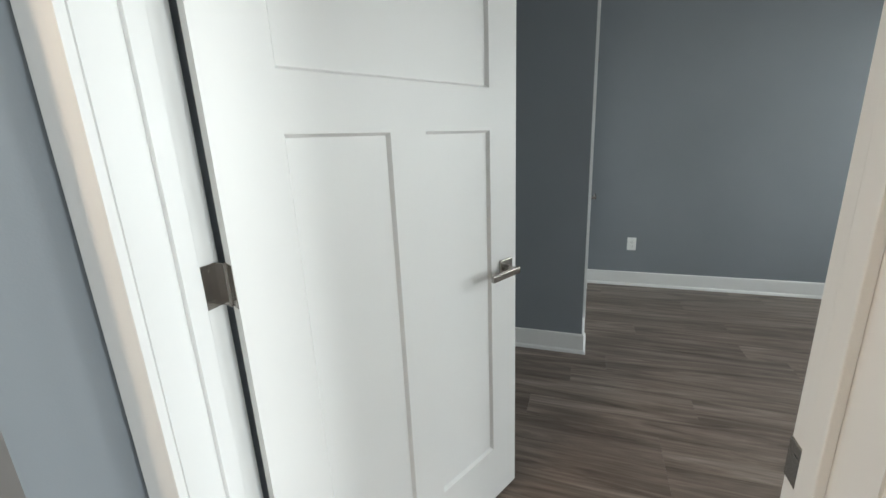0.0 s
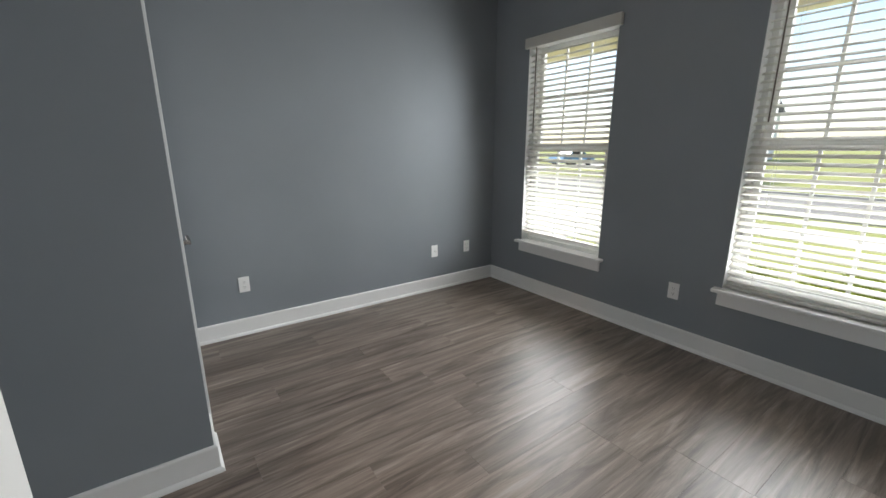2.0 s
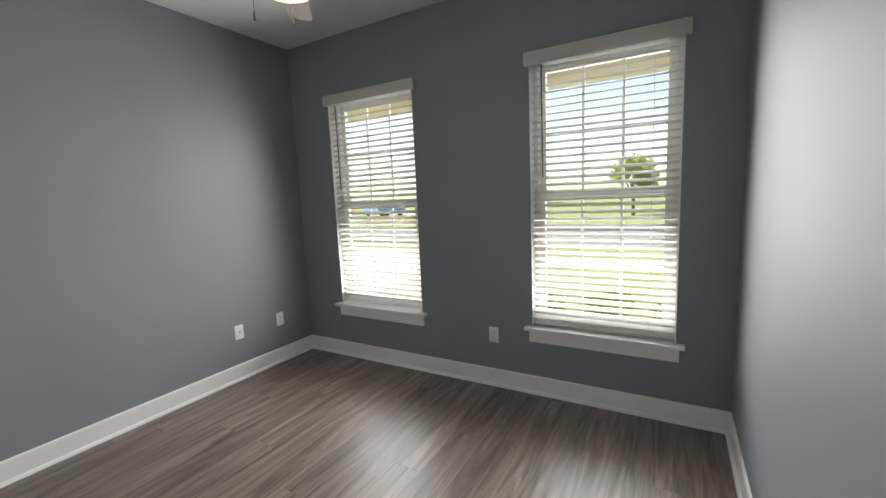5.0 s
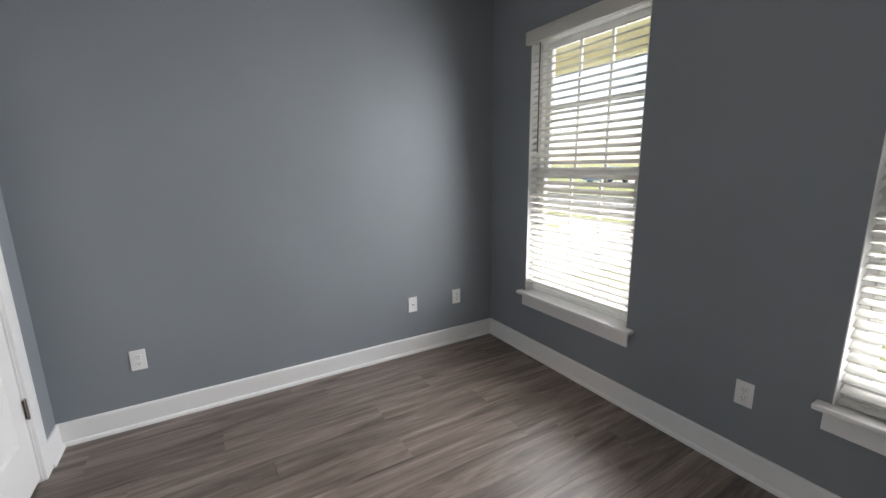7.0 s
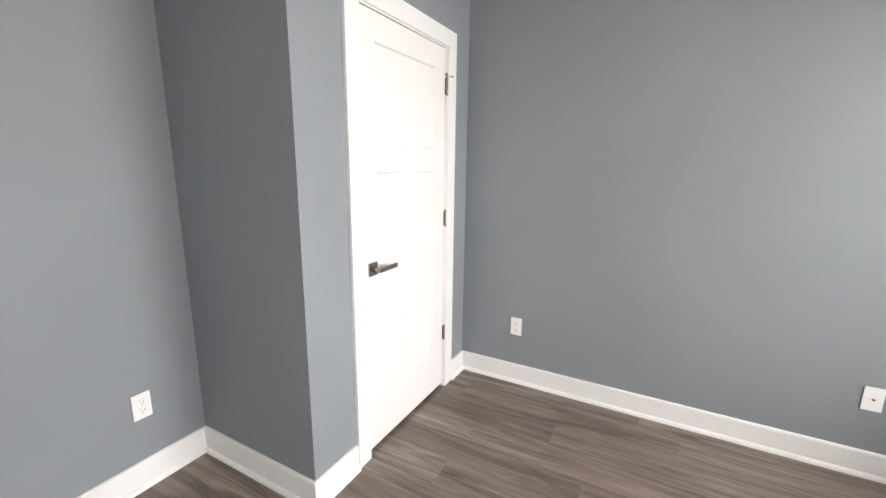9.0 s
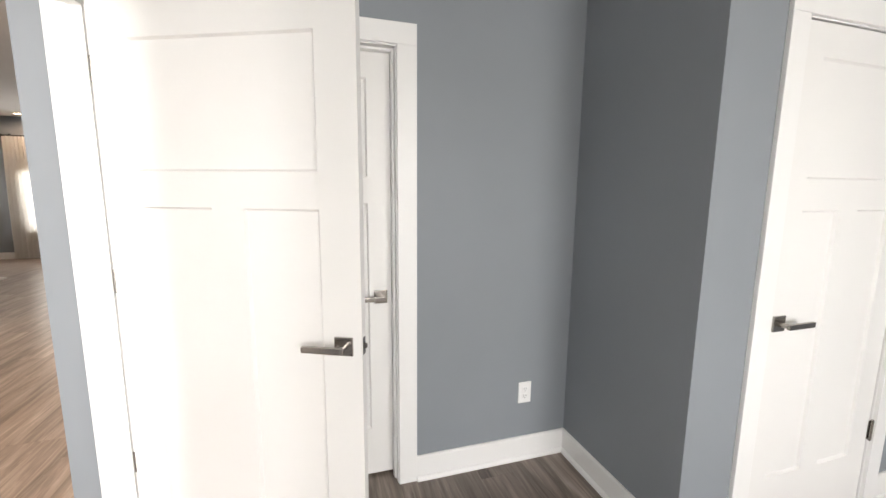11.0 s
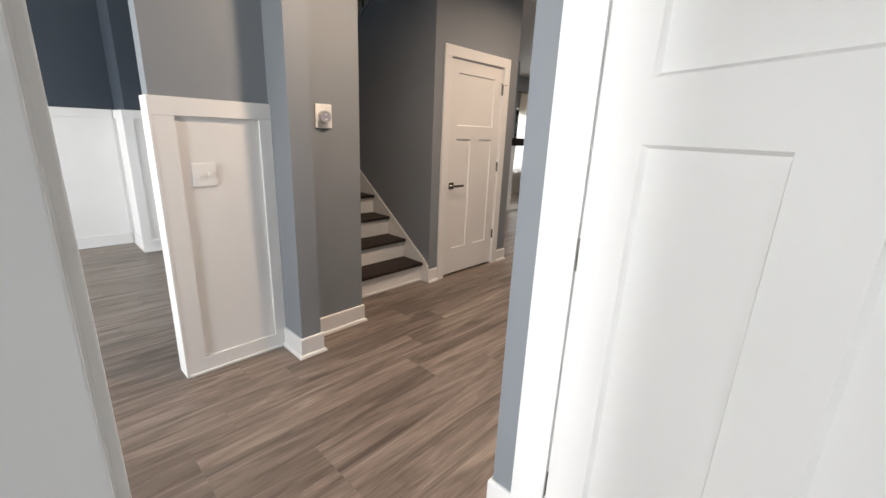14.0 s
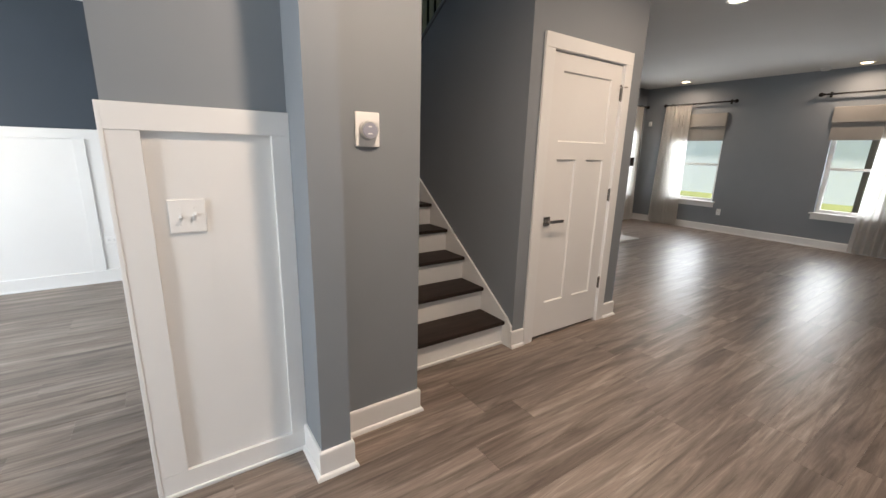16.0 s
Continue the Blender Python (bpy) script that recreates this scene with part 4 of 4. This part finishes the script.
def downlight(x, y):
    d = thing("recessed_light", (x, y, CEIL_HALL), "lit recessed ceiling light with a white ring", "ceiling light", "recessed lights")
    bm = bmesh.new()
    seg = 28
    rings = []
    for r, z in ((.095, -.001), (.092, -.008), (.072, -.008), (.066, -.002)):
        rings.append([bm.verts.new((r * math.cos(6.28319 * i / seg), r * math.sin(6.28319 * i / seg), z)) for i in range(seg)])
    for a, b in zip(rings, rings[1:]):
        for i in range(seg):
            bm.faces.new([a[i], a[(i + 1) % seg], b[(i + 1) % seg], b[i]])
    part("ring", bm, PLATE, d, "", True)
    bm = bmesh.new()
    bm_tube(bm, (0, 0, -.0045), (0, 0, -.001), .066, None, seg)
    part("lens", bm, DOWNLIGHT, d)


downlight(-8.7, -4.5)
downlight(-8.8, -2.08)
downlight(-4.76, -2.17)
downlight(-1.19, -1.15)
downlight(-3.2, -1.3)
sd = thing("smoke_detector", (-8.9, -2.55, CEIL_HALL), "round white smoke detector on the ceiling", "smoke detector")
bm = bmesh.new()
lathe(bm, [(.065, 0), (.065, -.02), (.05, -.035), (.02, -.038)])
part("housing", bm, PLATE, sd, "", True)

# dining pendant: one warm glass shade
dp = thing("pendant_light", (1.14, -4.9, CEIL_HALL), "hanging dining lamp with a glowing glass shade", "pendant light")
bm = bmesh.new()
bm_tube(bm, (0, 0, 0), (0, 0, -1.0), .0025, None, 8)
bm_tube(bm, (0, 0, 0), (0, 0, -.02), .06, None, 24)
part("stem", bm, NICKEL, dp, "", True)
bm = bmesh.new()
lathe(bm, [(.02, -1.0), (.05, -1.03), (.062, -1.07), (.05, -1.105), (.01, -1.115)])
part("shade", bm, FANLAMP, dp, "glowing glass shade", True)

# ---- outdoors ----
structure("ground", LAWN, [(-400, -400, -.75, 400, 400, -.35)], "green lawn", "ground")
structure("road", ASPHALT, [(13.1, -300, -.36, 18.5, 300, -.345)], "asphalt street", "road")
structure("pavement", CONCRETE, [(9.8, -300, -.37, 10.9, 300, -.33)], "pale concrete pavement", "pavement")
structure("pavement", CONCRETE, [(12.9, -300, -.37, 13.1, 300, -.24), (18.5, -300, -.37, 18.7, 300, -.24)], "concrete kerb", "kerb")
structure("driveway", CONCRETE, [(5.0, 5.2, -.37, 9.8, 9.0, -.335)], "pale concrete driveway", "driveway")
# run on in y past the windows to keep the sun off them
structure("porch_roof", PORCH_LIT, [(3.05, -6.5, 2.74, 5.0, 6.5, 2.86), (4.85, -6.5, 2.57, 5.0, 6.5, 2.74)], "porch soffit and beam, coloured cream for bounced sunlight", "porch roof")
structure("driveway", CONCRETE, [(18.7, 23.0, -.4, 40, 27.0, -.32)], "pale concrete driveway across the street", "driveway")
structure("patio", CONCRETE, [(-13.5, -8, -.4, -9.25, 2, -.12)], "pale concrete patio", "patio")
structure("porch_floor", CONCRETE, [(3.02, -6.5, -.4, 5.0, 6.5, -.12)], "concrete porch floor", "porch floor")


def leaf_cloud(bm, centre, radius, count, size, rng):
    for _ in range(count):
        u = Vector((rng.gauss(0, 1), rng.gauss(0, 1), rng.gauss(0, 1))).normalized()
        p = Vector(centre) + Vector((u.x * radius[0], u.y * radius[1], u.z * radius[2])) * rng.uniform(.45, 1.05)
        r = Euler((rng.uniform(0, 6), rng.uniform(0, 6), rng.uniform(0, 6))).to_matrix()
        s = size * rng.uniform(.6, 1.4)
        bm.faces.new([bm.verts.new(p + r @ Vector(q)) for q in ((-s, 0, 0), (0, -s * .45, s * .1), (s, 0, 0), (0, s * .45, s * .1))])


def tree(x, y, h, seed):
    rng = random.Random(seed)
    t = thing("tree", (x, y, -.35), "leafy green street tree", "tree", "street trees")
    bm = bmesh.new()
    bm_tube(bm, (0, 0, 0), (0, 0, h * .45), h * .03, h * .02, 10)
    tips = []
    for k in range(7):
        a = rng.uniform(0, 6.28)
        p = Vector((math.cos(a) * h * .2, math.sin(a) * h * .2, h * rng.uniform(.55, .85)))
        bm_tube(bm, (0, 0, h * rng.uniform(.3, .45)), p, h * .014, h * .005, 7)
        tips.append(p)
    part("trunk", bm, BARK, t, "", True)
    bm = bmesh.new()
    for p in tips + [Vector((0, 0, h * .88))]:
        leaf_cloud(bm, p, (h * .19, h * .19, h * .15), 420, h * .024, rng)
    part("crown", bm, LEAF, t, "loose crown of small leaves")


def shrub(x, y, r, seed):
    rng = random.Random(seed)
    t = thing("shrub", (x, y, -.35), "low leafy yellow-green shrub", "shrub", "front shrubs")
    bm = bmesh.new()
    for k in range(5):
        leaf_cloud(bm, (rng.uniform(-r, r) * .6, rng.uniform(-r, r) * .6, r * rng.uniform(.4, .8)), (r * .5, r * .5, r * .45), 150, .05, rng)
    part("foliage", bm, LEAF, t)
    bm = bmesh.new()
    for k in range(4):
        bm_tube(bm, (0, 0, 0), (rng.uniform(-r, r) * .4, rng.uniform(-r, r) * .4, r * .7), .012, .005, 6)
    part("stem", bm, BARK, t)


tree(29, 2.7, 3.8, 1)
tree(24, 12, 7, 3)
tree(25, -8, 7.5, 4)
tree(-16, -3.0, 6, 6)
tree(-17, -6.5, 7, 7)
for k, (x, y) in enumerate(((5.6, .2), (5.7, 1.1), (5.5, 2.0), (5.7, -.9))):
    shrub(x, y, .42, 20 + k)


def house(x, y, w, d, h, face, label):
    hs = thing("house", pose(x, y, -.35, 0, 0, face), label, "house", "neighbour houses")
    bm = bmesh.new()
    bm_box(bm, -w / 2, -d / 2, 0, w / 2, d / 2, h)
    part("wall", bm, SIDING, hs)
    bm = bmesh.new()
    e, rh = .5, 2.6
    pts = [(-w / 2 - e, -d / 2 - e, h), (w / 2 + e, -d / 2 - e, h), (w / 2 + e, d / 2 + e, h), (-w / 2 - e, d / 2 + e, h), (-w / 2 - e, 0, h + rh), (w / 2 + e, 0, h + rh)]
    v = [bm.verts.new(p) for p in pts]
    for f in ((0, 1, 5, 4), (2, 3, 4, 5), (0, 4, 3), (1, 2, 5), (0, 3, 2, 1)):
        bm.faces.new([v[i] for i in f])
    part("roof", bm, SHINGLE, hs)
    for k in range(4):
        for z in ((1.0, 2.4), (3.7, 5.0)):
            if z[1] > h:
                continue
            xx = -w / 2 + w * (k + .5) / 4
            bm = bmesh.new()
            bm_box(bm, xx - .5, -d / 2 - .05, z[0], xx + .5, -d / 2 + .02, z[1], .01)
            wn_ = part("window", bm, TRIM, hs)
            bm = bmesh.new()
            bm_box(bm, xx - .42, -d / 2 - .06, z[0] + .08, xx + .42, -d / 2 - .045, z[1] - .08)
            part("pane", bm, SLOT, wn_)


house(62, 26, 12, 9, 5.6, -90, "pale two-storey house across the street")
house(-27, -4, 18, 8, 5.6, -90, "pale two-storey house behind the garden")
house(64, -16, 12, 9, 5.6, -90, "pale two-storey house across the street")

car = thing("car", pose(32.0, 25.0, -.315, 0, 0, 0), "blue saloon car parked on a concrete driveway", "car")
bm = bmesh.new()
prof = [(-2.2, .28), (-2.25, .62), (-2.1, .82), (-1.35, .92), (-.75, 1.38), (.65, 1.42), (1.3, .98), (2.05, .85), (2.25, .6), (2.2, .28)]
sides = [[bm.verts.new((x, s * (.86 if z < .95 else .66), z)) for x, z in prof] for s in (-1, 1)]
for i in range(len(prof)):
    j = (i + 1) % len(prof)
    bm.faces.new([sides[0][i], sides[0][j], sides[1][j], sides[1][i]])
bm.faces.new(sides[0])
bm.faces.new(sides[1][::-1])
part("body", bm, CARBLUE, car)
for x in (-1.35, 1.4):
    for s in (-1, 1):
        bm = bmesh.new()
        bm_tube(bm, (x, s * .70, .33), (x, s * .90, .33), .33, None, 24)
        wh = part("wheel", bm, TYRE, car, "", True)
        bm = bmesh.new()
        bm_tube(bm, (x, s * .895, .33), (x, s * .91, .33), .2, None, 16)
        part("rim", bm, NICKEL, wh)
for s in (-1, 1):
    bm = bmesh.new()
    bm_box(bm, -.9, s * .775, 1.0, .75, s * .79, 1.3, .004, None)
    part("side_window", bm, SLOT, car)

# ---- floor: vinyl planks laid along x ----
structure("subfloor", FLOOR, [(-9.25, -6.42, -.12, 3.02, -.21, -.006), (-1.9, -.21, -.12, 3.02, 3.51, -.006)], "floor under the planks", "floor")
floor = thing("floor", (0, 0, 0), "grey-brown wood-look vinyl plank floor", "floor")
floor["kind"] = "structure"
PW, PL = .178, 1.22
mesh_cache = {}


def plank_mesh(length):
    key = round(length, 3)
    if key not in mesh_cache:
        bm = bmesh.new()
        c, g = .0005, .0002
        hx, hy = length / 2 - g, PW / 2 - g
        lo = [bm.verts.new((sx * hx, sy * hy, -.005)) for sx, sy in ((-1, -1), (1, -1), (1, 1), (-1, 1))]
        md = [bm.verts.new((sx * hx, sy * hy, -.0004)) for sx, sy in ((-1, -1), (1, -1), (1, 1), (-1, 1))]
        hi = [bm.verts.new((sx * (hx - c), sy * (hy - c), 0)) for sx, sy in ((-1, -1), (1, -1), (1, 1), (-1, 1))]
        for i in range(4):
            j = (i + 1) % 4
            bm.faces.new([lo[i], lo[j], md[j], md[i]])
            bm.faces.new([md[i], md[j], hi[j], hi[i]])
        bm.faces.new(hi)
        me = finish(bm)
        me.materials.append(FLOOR)
        mesh_cache[key] = me
    return mesh_cache[key]


rng = random.Random(11)
rest_v, rest_f = [], []
FX0, FX1 = -9.2, 2.95
yrow = -5.5
while yrow < 3.45:
    xs = FX0 - rng.choice((0, .2, .41, .61, .81, 1.02))
    while xs < FX1:
        a, b = max(xs, FX0), min(xs + PL, FX1)
        xs += PL
        if b - a < .03:
            continue
        cx, cy = (a + b) / 2, yrow + PW / 2
        in_room = cy > -.2 and b > -.9
        if cy > -.2 and not in_room:
            continue
        near = in_room or (cy > -3.6 and b > -4.6 and cy <= -.2)
        me = plank_mesh(b - a)
        if near:
            p = new("plank", me)
            p.parent = floor
            p.location = (cx, cy, 0)
        else:
            k = len(rest_v)
            rest_v += [(v.co.x + cx, v.co.y + cy, v.co.z) for v in me.vertices]
            rest_f += [tuple(k + i for i in q.vertices) for q in me.polygons]
    yrow += PW
me = bpy.data.meshes.new("planks")
me.from_pydata(rest_v, [], rest_f)
me.materials.append(FLOOR)
far_planks = new("far_planks", me)
far_planks.parent = floor
tagged(far_planks, kind="stuff")
